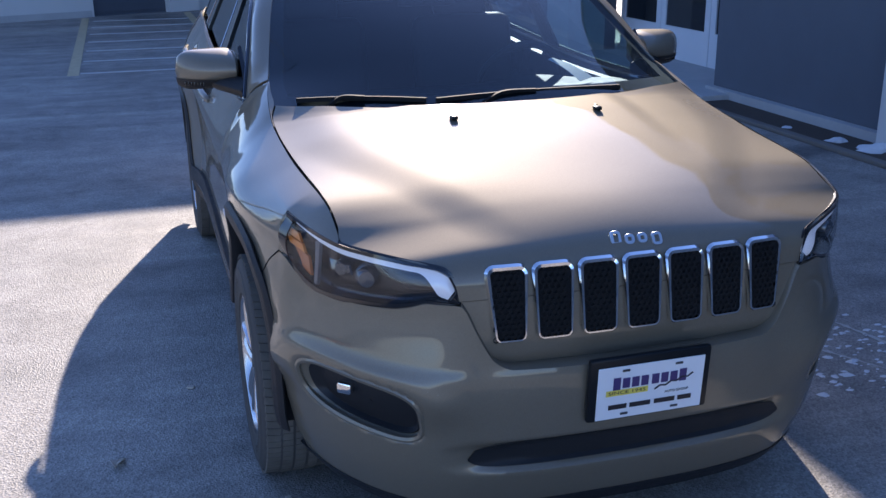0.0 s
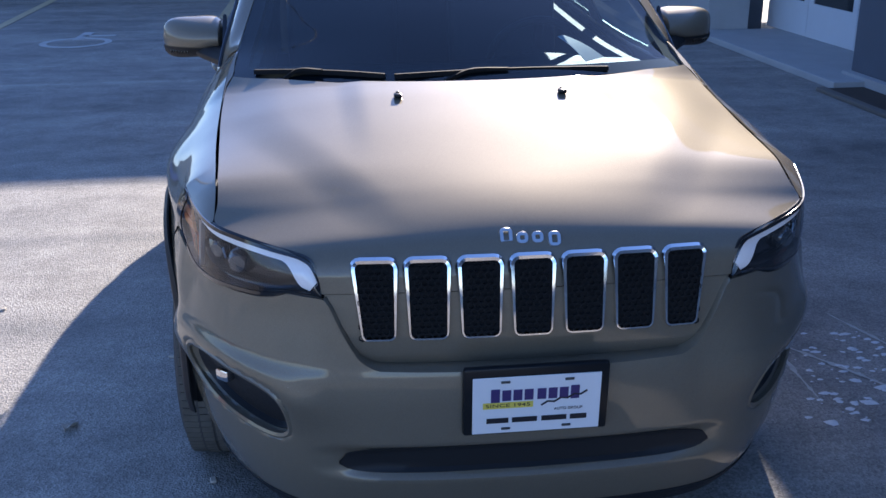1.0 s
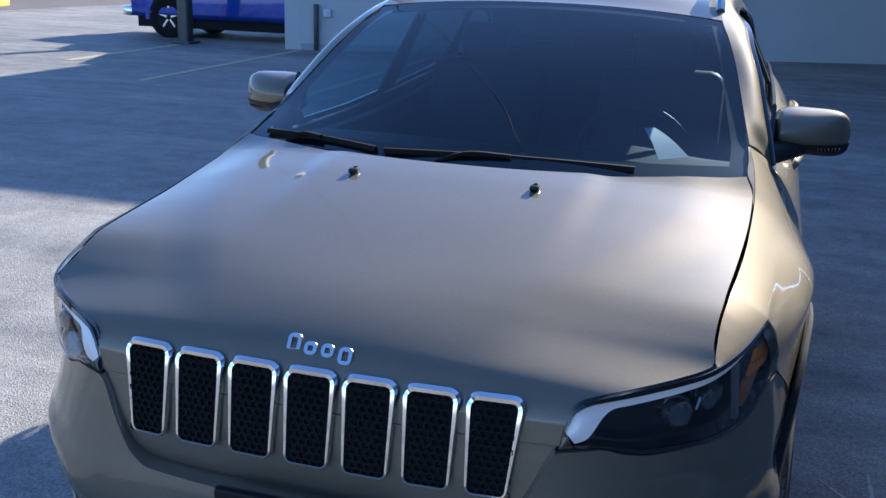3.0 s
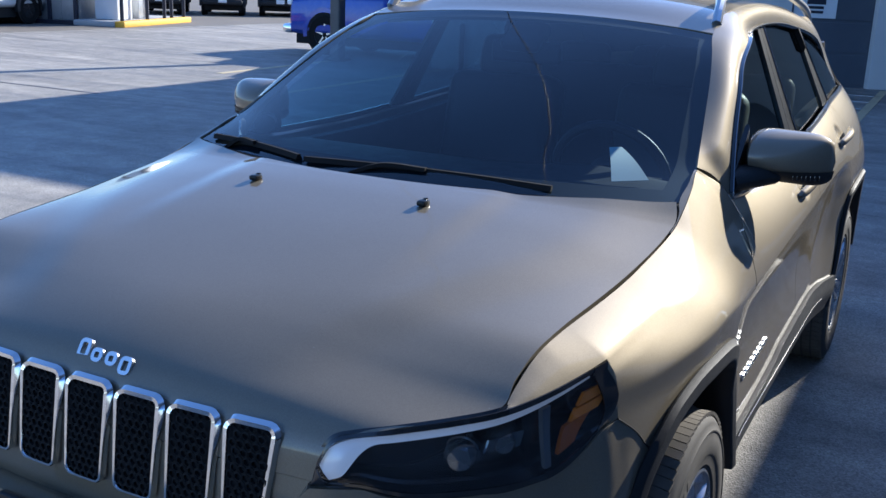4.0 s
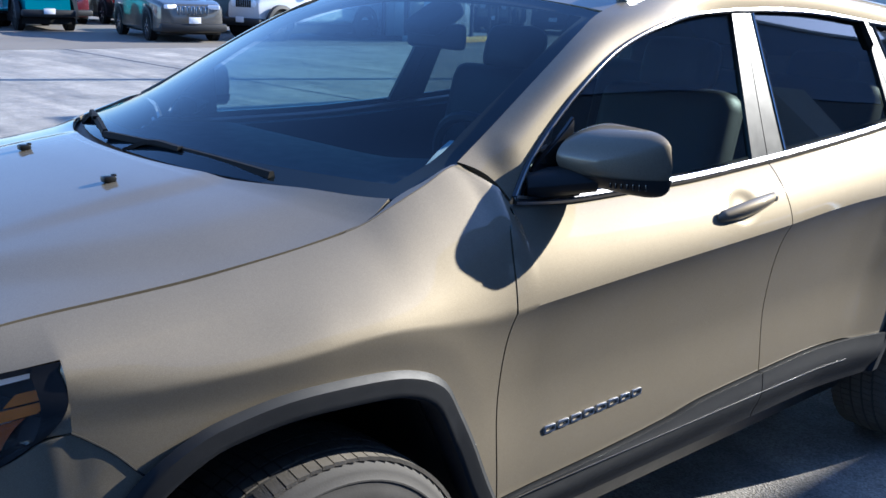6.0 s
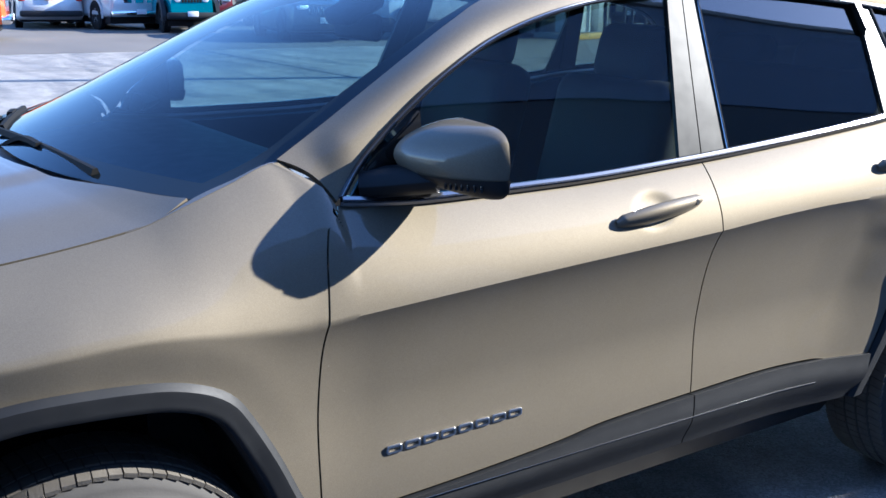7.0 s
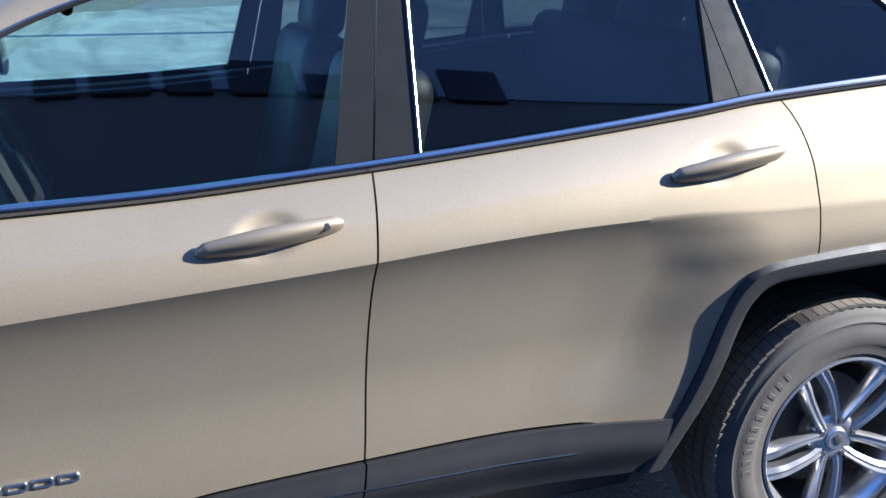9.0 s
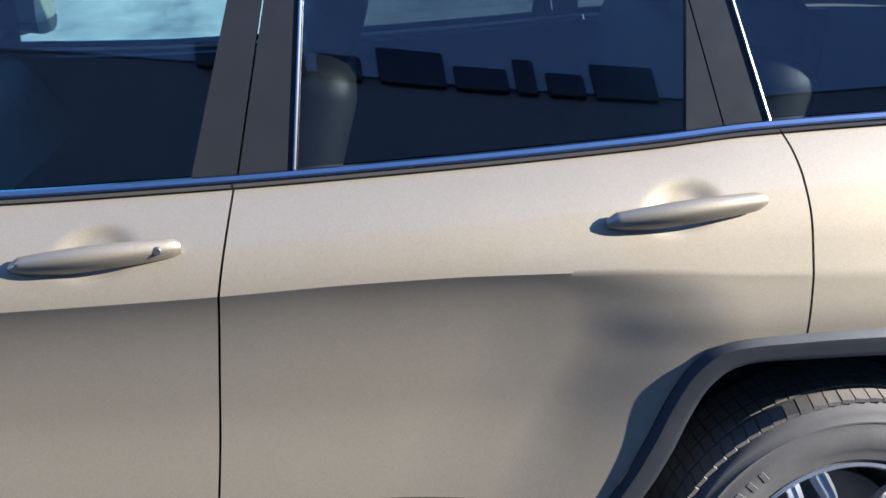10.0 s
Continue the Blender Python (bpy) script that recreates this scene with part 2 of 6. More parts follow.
def sheet(f, nu, nv, thick=0.012, side=1, keep=None):
    """A panel with thickness from f(u, v), whose outer face looks along du x dv; side -1 mirrors it in x."""
    bm = bmesh.new()
    P = [[Vector(f(i / nu, j / nv)) for j in range(nv + 1)] for i in range(nu + 1)]
    if side < 0:
        P = [[Vector((-p.x, p.y, p.z)) for p in row] for row in P]

    def normal(i, j):
        a = P[min(i + 1, nu)][j] - P[max(i - 1, 0)][j]
        b = P[i][min(j + 1, nv)] - P[i][max(j - 1, 0)]
        n = a.cross(b) * side
        return n.normalized() if n.length > 1e-12 else Vector((0, 0, 1))
    out = [[bm.verts.new(P[i][j]) for j in range(nv + 1)] for i in range(nu + 1)]
    inn = [[bm.verts.new(P[i][j] - normal(i, j) * thick) for j in range(nv + 1)] for i in range(nu + 1)] if thick else None

    def face(*v):
        try:
            bm.faces.new(v if side > 0 else v[::-1])
        except ValueError:
            pass
    for i in range(nu):
        for j in range(nv):
            if keep and not keep((i + 0.5) / nu, (j + 0.5) / nv):
                continue
            face(out[i][j], out[i + 1][j], out[i + 1][j + 1], out[i][j + 1])
            if thick:
                face(inn[i][j + 1], inn[i + 1][j + 1], inn[i + 1][j], inn[i][j])
    if thick:
        for i in range(nu):
            face(out[i + 1][0], out[i][0], inn[i][0], inn[i + 1][0])
            face(out[i][nv], out[i + 1][nv], inn[i + 1][nv], inn[i][nv])
        for j in range(nv):
            face(out[0][j], out[0][j + 1], inn[0][j + 1], inn[0][j])
            face(out[nu][j + 1], out[nu][j], inn[nu][j], inn[nu][j + 1])
    bmesh.ops.remove_doubles(bm, verts=bm.verts, dist=1e-5)
    return bm


def sweep(points, profile, up=Vector((0, 0, 1)), steps=None, closed=False, side=1, ends=True, taper=None):
    """A profile of (across, up) pairs carried along points."""
    bm = bmesh.new()
    n = steps or len(points) - 1
    Q = [path_at(points, k / n) for k in range(n + 1)] if steps else [Vector(p) for p in points]
    rings = []
    for k, p in enumerate(Q):
        if closed:
            d = Q[(k + 1) % len(Q)] - Q[k - 1]
        else:
            d = Q[min(k + 1, len(Q) - 1)] - Q[max(k - 1, 0)]
        d.normalize()
        a = d.cross(up).normalized()
        b = a.cross(d).normalized()
        w = taper(k / n) if taper else 1.0
        ring = []
        for x, y in profile:
            q = p + (a * x + b * y) * w
            ring.append(bm.verts.new((q.x * side, q.y, q.z)))
        rings.append(ring)
    m = len(profile)
    last = len(rings) if closed else len(rings) - 1
    for k in range(last):
        r0, r1 = rings[k], rings[(k + 1) % len(rings)]
        for i in range(m):
            bm.faces.new((r0[i], r0[(i + 1) % m], r1[(i + 1) % m], r1[i]))
    if ends and not closed:
        bm.faces.new(rings[0][::-1])
        bm.faces.new(rings[-1])
    bmesh.ops.recalc_face_normals(bm, faces=bm.faces)
    return bm


def ring_profile(r, n=8, flat=1.0):
    return [(r * math.cos(2 * math.pi * k / n), r * flat * math.sin(2 * math.pi * k / n)) for k in range(n)]


def lathe(profile, axis="x", n=48, at=(0, 0, 0), close=False):
    """(radius, along) pairs turned about an axis."""
    bm = bmesh.new()
    rows = []
    for r, h in profile:
        row = []
        for k in range(n):
            a = 2 * math.pi * k / n
            c, s = r * math.cos(a), r * math.sin(a)
            p = {"x": (h, c, s), "y": (c, h, s), "z": (c, s, h)}[axis]
            row.append(bm.verts.new(Vector(p) + Vector(at)))
        rows.append(row)
    pairs = list(zip(rows, rows[1:])) + ([(rows[-1], rows[0])] if close else [])
    for a, b in pairs:
        for k in range(n):
            bm.faces.new((a[k], a[(k + 1) % n], b[(k + 1) % n], b[k]))
    if not close:
        for row in (rows[0], rows[-1]):
            try:
                bm.faces.new(row)
            except ValueError:
                pass
    bmesh.ops.recalc_face_normals(bm, faces=bm.faces)
    return bm


def block(size, at=(0, 0, 0), bevel=0.0, segs=2, turn=None, bm=None):
    """A box with rounded edges, centred at a place."""
    own = bmesh.new()
    bmesh.ops.create_cube(own, size=1.0)
    bmesh.ops.scale(own, vec=Vector(size), verts=own.verts)
    if bevel:
        bmesh.ops.bevel(own, geom=own.edges[:], offset=bevel, segments=segs, affect="EDGES", profile=0.5, clamp_overlap=True)
    m = Matrix.Translation(at) @ (turn if turn else Matrix())
    bmesh.ops.transform(own, matrix=m, verts=own.verts)
    if bm is None:
        return own
    me = bpy.data.meshes.new("piece")
    own.to_mesh(me)
    own.free()
    bm.from_mesh(me)
    bpy.data.meshes.remove(me)
    return bm


def merge(*meshes):
    bm = meshes[0]
    for o in meshes[1:]:
        me = bpy.data.meshes.new("piece")
        o.to_mesh(me)
        o.free()
        bm.from_mesh(me)
        bpy.data.meshes.remove(me)
    return bm


def prism(outline, depth, axis="x", at=0.0, bevel=0.0):
    """A flat outline given thickness along an axis."""
    bm = bmesh.new()

    def place(a, b, h):
        return {"x": (h, a, b), "y": (a, h, b), "z": (a, b, h)}[axis]
    v0 = [bm.verts.new(place(a, b, at)) for a, b in outline]
    v1 = [bm.verts.new(place(a, b, at + depth)) for a, b in outline]
    bm.faces.new(v0)
    bm.faces.new(v1[::-1])
    n = len(outline)
    for k in range(n):
        bm.faces.new((v0[k], v0[(k + 1) % n], v1[(k + 1) % n], v1[k]))
    bmesh.ops.recalc_face_normals(bm, faces=bm.faces)
    if bevel:
        bmesh.ops.bevel(bm, geom=bm.edges[:], offset=bevel, segments=2, affect="EDGES", clamp_overlap=True)
    return bm


def ring_shape(w, h, stroke, depth, r, turn):
    """A rounded oblong ring standing in the x-z plane, turned into place."""
    bm = bmesh.new()
    outer, inner = rounded(w, h, r, 4), rounded(w - 2 * stroke, h - 2 * stroke, max(0.001, r - stroke), 4)
    rows = [[bm.verts.new((x, y, z)) for x, z in line] for line, y in ((outer, depth / 2), (outer, -0.3 * depth), ([(0.94 * x, 0.94 * z) for x, z in outer], -depth / 2), (inner, -depth / 2), (inner, depth / 2))]
    n = len(outer)
    for a, b in zip(rows, rows[1:] + rows[:1]):
        for k in range(n):
            bm.faces.new((a[k], a[(k + 1) % n], b[(k + 1) % n], b[k]))
    bmesh.ops.recalc_face_normals(bm, faces=bm.faces)
    bmesh.ops.transform(bm, matrix=turn, verts=bm.verts)
    return bm


def rounded(w, h, r, n=5):
    """The outline of a rectangle with round corners."""
    pts = []
    for cx, cy, a0 in ((w / 2 - r, h / 2 - r, 0), (-w / 2 + r, h / 2 - r, 90), (-w / 2 + r, -h / 2 + r, 180), (w / 2 - r, -h / 2 + r, 270)):
        for k in range(n + 1):
            a = radians(a0 + 90 * k / n)
            pts.append((cx + r * math.cos(a), cy + r * math.sin(a)))
    return pts


# ---- the ground: one flat sheet ----
def ground_sheet():
    bm = bmesh.new()
    xs = [-2500, -600, -200, -100, -60, -40, -20, -10, -5, 0, 5, 10, 20, 40, 80, 200, 600, 2500]
    V = [[bm.verts.new((x, y, 0)) for y in xs] for x in xs]
    for i in range(len(xs) - 1):
        for j in range(len(xs) - 1):
            bm.faces.new((V[i][j], V[i + 1][j], V[i + 1][j + 1], V[i][j + 1]))
    return bm


tagged(part("ground", ground_sheet(), M["asphalt"]), label="worn grey asphalt of a dealer's parking lot", category="ground", kind="structure")

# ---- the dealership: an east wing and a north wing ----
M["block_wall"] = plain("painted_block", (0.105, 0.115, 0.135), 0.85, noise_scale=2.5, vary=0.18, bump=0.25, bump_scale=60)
# blue put into the colour for skylight on this shaded band
M["mirrored_band"] = plain("mirrored_band_blue", (0.20, 0.25, 0.36), 0.7, noise_scale=1.2, vary=0.10, bump=0.08, bump_scale=30)
M["pale_wall"] = plain("pale_panel", (0.55, 0.55, 0.53), 0.7, noise_scale=1.2, vary=0.10, bump=0.08, bump_scale=30)
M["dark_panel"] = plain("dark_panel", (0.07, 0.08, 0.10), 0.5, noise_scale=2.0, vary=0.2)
M["door_white"] = plain("white_door_paint", (0.66, 0.67, 0.68), 0.4, noise_scale=6, vary=0.05)
M["concrete"] = plain("concrete", (0.40, 0.40, 0.39), 0.85, noise_scale=4, vary=0.18, bump=0.2, bump_scale=120)
M["line_paint"] = plain("faded_line_paint", (0.50, 0.42, 0.26), 0.8, noise_scale=9, vary=0.35)
M["white_line"] = plain("faded_white_paint", (0.50, 0.50, 0.48), 0.8, noise_scale=9, vary=0.35)
M["sign_dark"] = plain("sign_letters", (0.012, 0.014, 0.03), 0.5)
M["old_pavement"] = plain("old_pavement", (0.150, 0.135, 0.115), 0.85, noise_scale=0.5, vary=0.30, bump=0.3, bump_scale=120)
M["soil"] = plain("damp_soil", (0.055, 0.040, 0.028), 0.95, noise_scale=14, vary=0.5, bump=0.8, bump_scale=70)
M["snow"] = plain("old_snow", (0.58, 0.59, 0.60), 0.8, noise_scale=30, vary=0.12, bump=0.6, bump_scale=90)
M["steel"] = plain("galvanised_steel", (0.45, 0.47, 0.50), 0.4, metal=0.8, noise_scale=8, vary=0.2)
M["yellow_paint"] = plain("kerb_yellow", (0.70, 0.40, 0.03), 0.6, noise_scale=8, vary=0.2)
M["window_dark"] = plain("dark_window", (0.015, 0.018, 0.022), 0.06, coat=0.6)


def structure(name, bm, mat, label, category="wall", soft=False):
    return tagged(part(name, bm, M[mat], soft=soft), label=label, category=category, kind="structure")


def box(x0, x1, y0, y1, z0, z1, bevel=0.0):
    return block((x1 - x0, y1 - y0, z1 - z0), ((x0 + x1) / 2, (y0 + y1) / 2, (z0 + z1) / 2), bevel)


# east wing: wall with a double-door recess, a lower bay, a column
# unseen band, lighter than the wall, added for the bright strip in window reflections
structure("mirrored_band_east", box(4.73, 5.05, -22, 22, 4.47, 5.78), "mirrored_band", "blue-grey band added along the dealership's roof for the window reflections")
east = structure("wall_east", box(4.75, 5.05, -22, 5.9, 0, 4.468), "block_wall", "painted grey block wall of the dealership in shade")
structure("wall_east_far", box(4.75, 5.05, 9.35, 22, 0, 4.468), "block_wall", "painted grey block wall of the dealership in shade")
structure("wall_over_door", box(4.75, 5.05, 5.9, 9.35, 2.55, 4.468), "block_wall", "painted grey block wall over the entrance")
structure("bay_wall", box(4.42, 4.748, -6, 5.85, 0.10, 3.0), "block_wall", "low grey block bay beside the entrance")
structure("bay_footing", box(4.34, 4.748, -6, 5.88, 0.0, 0.098), "concrete", "dark concrete footing along the bay", "footing")
structure("bay_pilaster", box(4.25, 4.418, 2.6, 3.25, 0.0, 3.0, 0.01), "pale_wall", "pale painted pilaster on the bay", "pilaster")
structure("entrance_column", box(4.22, 4.746, 9.05, 9.75, 0.0, 4.2, 0.01), "concrete", "grey concrete column beside the entrance", "column")
structure("low_ledge", box(4.45, 4.748, 9.76, 18.5, 0.0, 0.32, 0.01), "concrete", "low concrete ledge along the wall", "ledge")
# added sheet closing the doorway; its dark colour stands for the unlit room
structure("entrance_dark_backing", box(5.30, 5.40, 5.9, 9.35, 0, 2.55), "dark_panel", "dark backing sheet added behind the entrance doors for the unlit room")
structure("roof_east", box(4.70, 16, -22, 22, 5.782, 5.84), "concrete", "flat roof edge of the dealership", "roof")
structure("entrance_slab", box(4.05, 5.15, 5.45, 9.04, 0.0, 0.07, 0.008), "concrete", "pale concrete slab before the entrance doors", "slab")


def glazed_door(y0, y1):
    """A white aluminium door leaf with a dark pane above a solid base."""
    x0, x1 = 5.10, 5.15
    leaf = part("door_1", merge(box(x0, x1, y0, y0 + 0.11, 0.075, 2.5), box(x0, x1, y1 - 0.11, y1, 0.075, 2.5), box(x0, x1, y0 + 0.11, y1 - 0.11, 0.075, 0.46), box(x0, x1, y0 + 0.11, y1 - 0.11, 2.38, 2.5)), M["door_white"], soft=False)
    tagged(leaf, label="white framed glass entrance door with a solid base", category="door", kind="structure")
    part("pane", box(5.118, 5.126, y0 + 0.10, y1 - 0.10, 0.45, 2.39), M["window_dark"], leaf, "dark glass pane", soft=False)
    part("push_bar", sweep([(5.07, y0 + 0.14, 1.05), (5.07, y1 - 0.14, 1.05)], ring_profile(0.014, 8)), M["steel"], leaf)
    return leaf


for y0, y1 in ((5.98, 7.10), (7.11, 8.23), (8.24, 9.30)):
    glazed_door(y0, y1)

# dealer's name on the east wall, as plain dark bars
for y0, y1, tall in ((3.34, 3.80, 0.30), (3.01, 3.28, 0.20), (2.79, 2.94, 0.30), (2.36, 2.74, 0.20), (1.84, 2.30, 0.30), (1.44, 1.73, 0.20), (1.00, 1.36, 0.20), (0.66, 0.92, 0.20)):
    sign = tagged(part("sign_letter_bar", block((0.05, y1 - y0, tall), (4.728, 0.5 * (y0 + y1), 4.42 + tall / 2), 0.02, 2), M["sign_dark"]), label="dark raised bar of the sign on the wall", category="sign", group="wall sign bars")

# north wing
NDIR = Vector((12.3, 4.9, 0)).normalized()
NORTH = Matrix.Translation((-7.6, 15.0, 0)) @ Matrix.Rotation(math.atan2(4.9, 12.3), 4, "Z")


def north_box(a0, a1, d0, d1, z0, z1, bevel=0.0):
    bm = box(a0, a1, d0, d1, z0, z1, bevel)
    bmesh.ops.transform(bm, matrix=NORTH, verts=bm.verts)
    return bm


structure("wall_north", north_box(2.62, 6.25, 0, 0.3, 0, 4.6), "pale_wall", "pale panelled wall of the service building")
structure("wall_north_low", north_box(0, 2.618, 0, 0.3, 0, 2.1), "pale_wall", "low pale panelled wall at the end of the service building")
structure("wall_north_east", north_box(7.72, 13.6, 0, 0.3, 0, 4.6), "pale_wall", "pale panelled wall of the service building")
structure("wall_over_bay", north_box(6.25, 7.72, 0, 0.3, 2.9, 4.6), "pale_wall", "pale wall over the service door")
structure("north_pilaster", north_box(7.72, 8.35, -0.12, -0.002, 0, 4.6, 0.01), "pale_wall", "pale pilaster beside the service door", "pilaster")
structure("wall_base", north_box(0.0, 6.2, -0.03, -0.002, 0, 0.12), "concrete", "dark concrete base of the wall", "footing")
structure("west_wall", north_box(-0.3, -0.002, 0.0, 8.0, 0, 2.1), "pale_wall", "pale end wall of the service building")
# out-of-view slab, its edges set so the shade on the lot falls right
structure("shade_caster_roof", box(-5.1, 4.70, 15.52, 26.5, 5.5, 6.0), "pale_wall", "unseen flat roof slab over the service building, placed to cast its shade", "roof")
service_door = structure("door_2", north_box(6.25, 7.72, 0.10, 0.16, 0, 2.9), "dark_panel", "dark blue-grey sectional service door", "door")
for k in range(5):
    part("door_panel", north_box(6.28, 7.69, 0.088, 0.098, 0.06 + 0.57 * k, 0.58 + 0.57 * k, 0.004), M["dark_panel"], service_door, soft=False)
poster = tagged(part("poster", north_box(6.30, 7.05, 0.070, 0.084, 1.22, 2.1), M["door_white"], soft=False), label="white notice board on the dark service door", category="sign")
for a0, a1, z0, z1 in ((6.52, 6.85, 1.46, 1.56), (6.55, 6.82, 1.38, 1.43), (6.55, 6.82, 1.30, 1.35), (6.50, 6.88, 1.75, 1.86)):
    part("print_bar", north_box(a0, a1, 0.064, 0.069, z0, z1), M["sign_dark"], poster, soft=False)
tagged(part("meter_box", north_box(0.42, 0.56, -0.07, -0.003, 0.62, 0.76, 0.01), M["door_white"]), label="small white outlet box on the pale wall", category="box")
downpipe = tagged(part("downpipe", north_box(0.24, 0.33, -0.10, -0.004, 0.0, 0.85, 0.02), M["dark_metal"]), label="rusty standpipe at the wall's foot", category="pipe")

# painted lines
for x0, y0, x1, y1 in ((-9.75, 11.0, -9.95, 14.5), (-7.30, 9.3, -7.55, 14.8), (-4.72, 8.9, -5.02, 15.6), (-1.88, 9.5, -1.95, 17.0), (0.02, 9.6, -0.08, 17.6)):
    d = Vector((x1 - x0, y1 - y0, 0))
    turn = Matrix.Rotation(math.atan2(d.y, d.x), 4, "Z")
    structure("line_marking", block((d.length, 0.13, 0.004), ((x0 + x1) / 2, (y0 + y1) / 2, 0.003), 0, turn=turn), "line_paint", "faded yellow parking line on the asphalt", "road marking")
for k in range(7):
    structure("hatch_marking", box(-1.80, -0.06, 9.62 + 1.12 * k, 9.70 + 1.12 * k, 0.001, 0.005), "white_line", "faded white hatch line on the asphalt", "road marking")
bm = lathe([(0.34, 0.0), (0.42, 0.0), (0.42, 0.004), (0.34, 0.004)], "z", 32, at=(-3.45, 9.65, 0.001), close=True)
structure("stall_symbol", merge(bm, box(-3.55, -3.42, 9.9, 10.6, 0.001, 0.005), box(-3.5, -3.1, 10.2, 10.3, 0.001, 0.005)), "white_line", "faded white stall symbol on the asphalt", "road marking")
structure("kerb_line", box(-30, -9.0, 7.62, 7.66, -0.002, 0.004), "sign_dark", "dark sealed crack in the asphalt", "crack")

structure("pavement_far", box(-140, -19.6, -120, 140, 0.001, 0.005), "old_pavement", "older brownish asphalt in the far part of the lot", "pavement")

# light pole
pole = tagged(part("light_pole", sweep([(-9.98, 14.85, 0.0), (-9.98, 14.85, 7.5)], rounded(0.24, 0.24, 0.05, 3), up=Vector((0, 1, 0))), M["dark_metal"]), label="dark square light pole standing in the lot", category="pole")
part("pole_foot", box(-10.18, -9.78, 14.65, 15.05, 0.0, 0.05, 0.01), M["dark_metal"], pole)

# overhead cable from a mast on the east roof to a far pole, mirrored in the windshield
mast = tagged(part("roof_mast", sweep([(6.2, -6.1, 5.84), (6.2, -6.1, 8.8)], ring_profile(0.045, 8), up=Vector((0, 1, 0))), M["dark_metal"]), label="thin dark mast on the dealership's roof", category="mast")
far_pole = tagged(part("utility_pole", sweep([(-46.0, 63.5, 0.0), (-46.0, 63.5, 10.4)], ring_profile(0.14, 10), up=Vector((0, 1, 0)), taper=lambda q: 1.0), M["dark_metal"]), label="dark utility pole far beyond the lot", category="pole")
cable = [Vector((6.2, -6.1, 8.75)).lerp(Vector((-46.0, 63.5, 10.2)), k / 60) - Vector((0, 0, 1.2 * 4 * (k / 60) * (1 - k / 60))) for k in range(61)]
tagged(part("overhead_cable", sweep(cable, ring_profile(0.009, 6)), M["sign_dark"]), label="black overhead cable strung between mast and pole", category="cable")

# fuel kiosk: a steel-panelled tank enclosure with a pump on a yellow kerbed island
KIOSK = Matrix.Translation((-20.0, 18.9, 0)) @ Matrix.Rotation(radians(18), 4, "Z")


def at_kiosk(bm):
    bmesh.ops.transform(bm, matrix=KIOSK, verts=bm.verts)
    return bm


tagged(part("island_slab", at_kiosk(box(-1.3, -0.052, -0.1, 4.4, 0, 0.165, 0.03)), M["concrete"]), label="grey concrete slab under the fuel pump", category="slab")
tagged(part("kerb_island", at_kiosk(box(-0.05, 0.25, -0.1, 4.4, 0, 0.17, 0.03)), M["yellow_paint"]), label="yellow painted concrete island under the pump", category="kerb")
tank = tagged(part("tank_enclosure", at_kiosk(box(-4.6, -1.35, 0.25, 2.6, 0.12, 2.6, 0.02)), M["steel"]), label="blue-grey steel tank enclosure with dark posts", category="tank")
part("enclosure_base", at_kiosk(box(-4.7, -1.31, 0.1, 2.7, 0.0, 0.118, 0.01)), M["sign_dark"], tank, soft=False)
for k in range(5):
    part("enclosure_post", at_kiosk(box(-4.62 + 0.80 * k, -4.52 + 0.80 * k, 0.17, 0.248, 0.0, 2.7)), M["sign_dark"], tank, soft=False)
    part("panel_rib", at_kiosk(box(-4.25 + 0.80 * k, -4.21 + 0.80 * k, 0.21, 0.248, 0.15, 2.5)) if k < 4 else at_kiosk(box(-1.348, -1.30, 0.3, 0.4, 0.15, 2.5)), M["steel"], tank, soft=False)
pump = tagged(part("fuel_pump", at_kiosk(box(-0.95, -0.25, 0.5, 1.4, 0.17, 1.9, 0.04)), M["door_white"]), label="white fuel pump cabinet on the island", category="pump")
part("hose_reel", at_kiosk(lathe([(0.10, -0.05), (0.24, -0.05), (0.24, 0.05), (0.10, 0.05)], "x", 20, at=(-0.17, 0.75, 1.2), close=True)), M["sign_dark"], pump)
part("panel", at_kiosk(box(-0.248, -0.235, 0.65, 1.25, 1.45, 1.8)), M["steel"], pump, soft=False)
cabinet = tagged(part("meter_cabinet", at_kiosk(box(-1.0, -0.3, 1.9, 2.5, 0.17, 1.6, 0.03)), M["steel"]), label="grey steel meter cabinet on the island", category="cabinet")
part("meter_dial", at_kiosk(lathe([(0.0, 0.03), (0.14, 0.03), (0.16, 0.0)], "x", 20, at=(-0.298, 2.2, 1.2))), M["door_white"], cabinet)
for y in (0.1, 1.65, 2.8, 3.3, 4.2):
    tagged(part("bollard", at_kiosk(sweep([(0.08, y, 0.17), (0.08, y, 2.4)], ring_profile(0.055, 10), up=Vector((0, 1, 0)))), M["sign_dark"]), label="dark steel post on the yellow island", category="post", group="island posts")


CRUMB_SPOTS = ((1.45, 0.16), (1.78, 0.25), (1.62, 0.02), (1.38, -0.08), (1.9, 0.0), (1.55, 0.38), (1.75, -0.15), (2.0, -0.3))


def lump(name, x, y, z, r, flat, label, mat="snow", seed=0):
    bm = bmesh.new()
    bmesh.ops.create_icosphere(bm, subdivisions=3, radius=1)
    for v in bm.verts:
        k = 1 + 0.45 * noise.noise(v.co * 1.7 + Vector((seed, 0, 0)))
        v.co = Vector((v.co.x * r * k, v.co.y * r * k * 0.8, max(-0.01, v.co.z * r * flat * k)))
        v.co += Vector((x, y, z))
    return tagged(part(name, bm, M[mat]), label=label, category="snow")


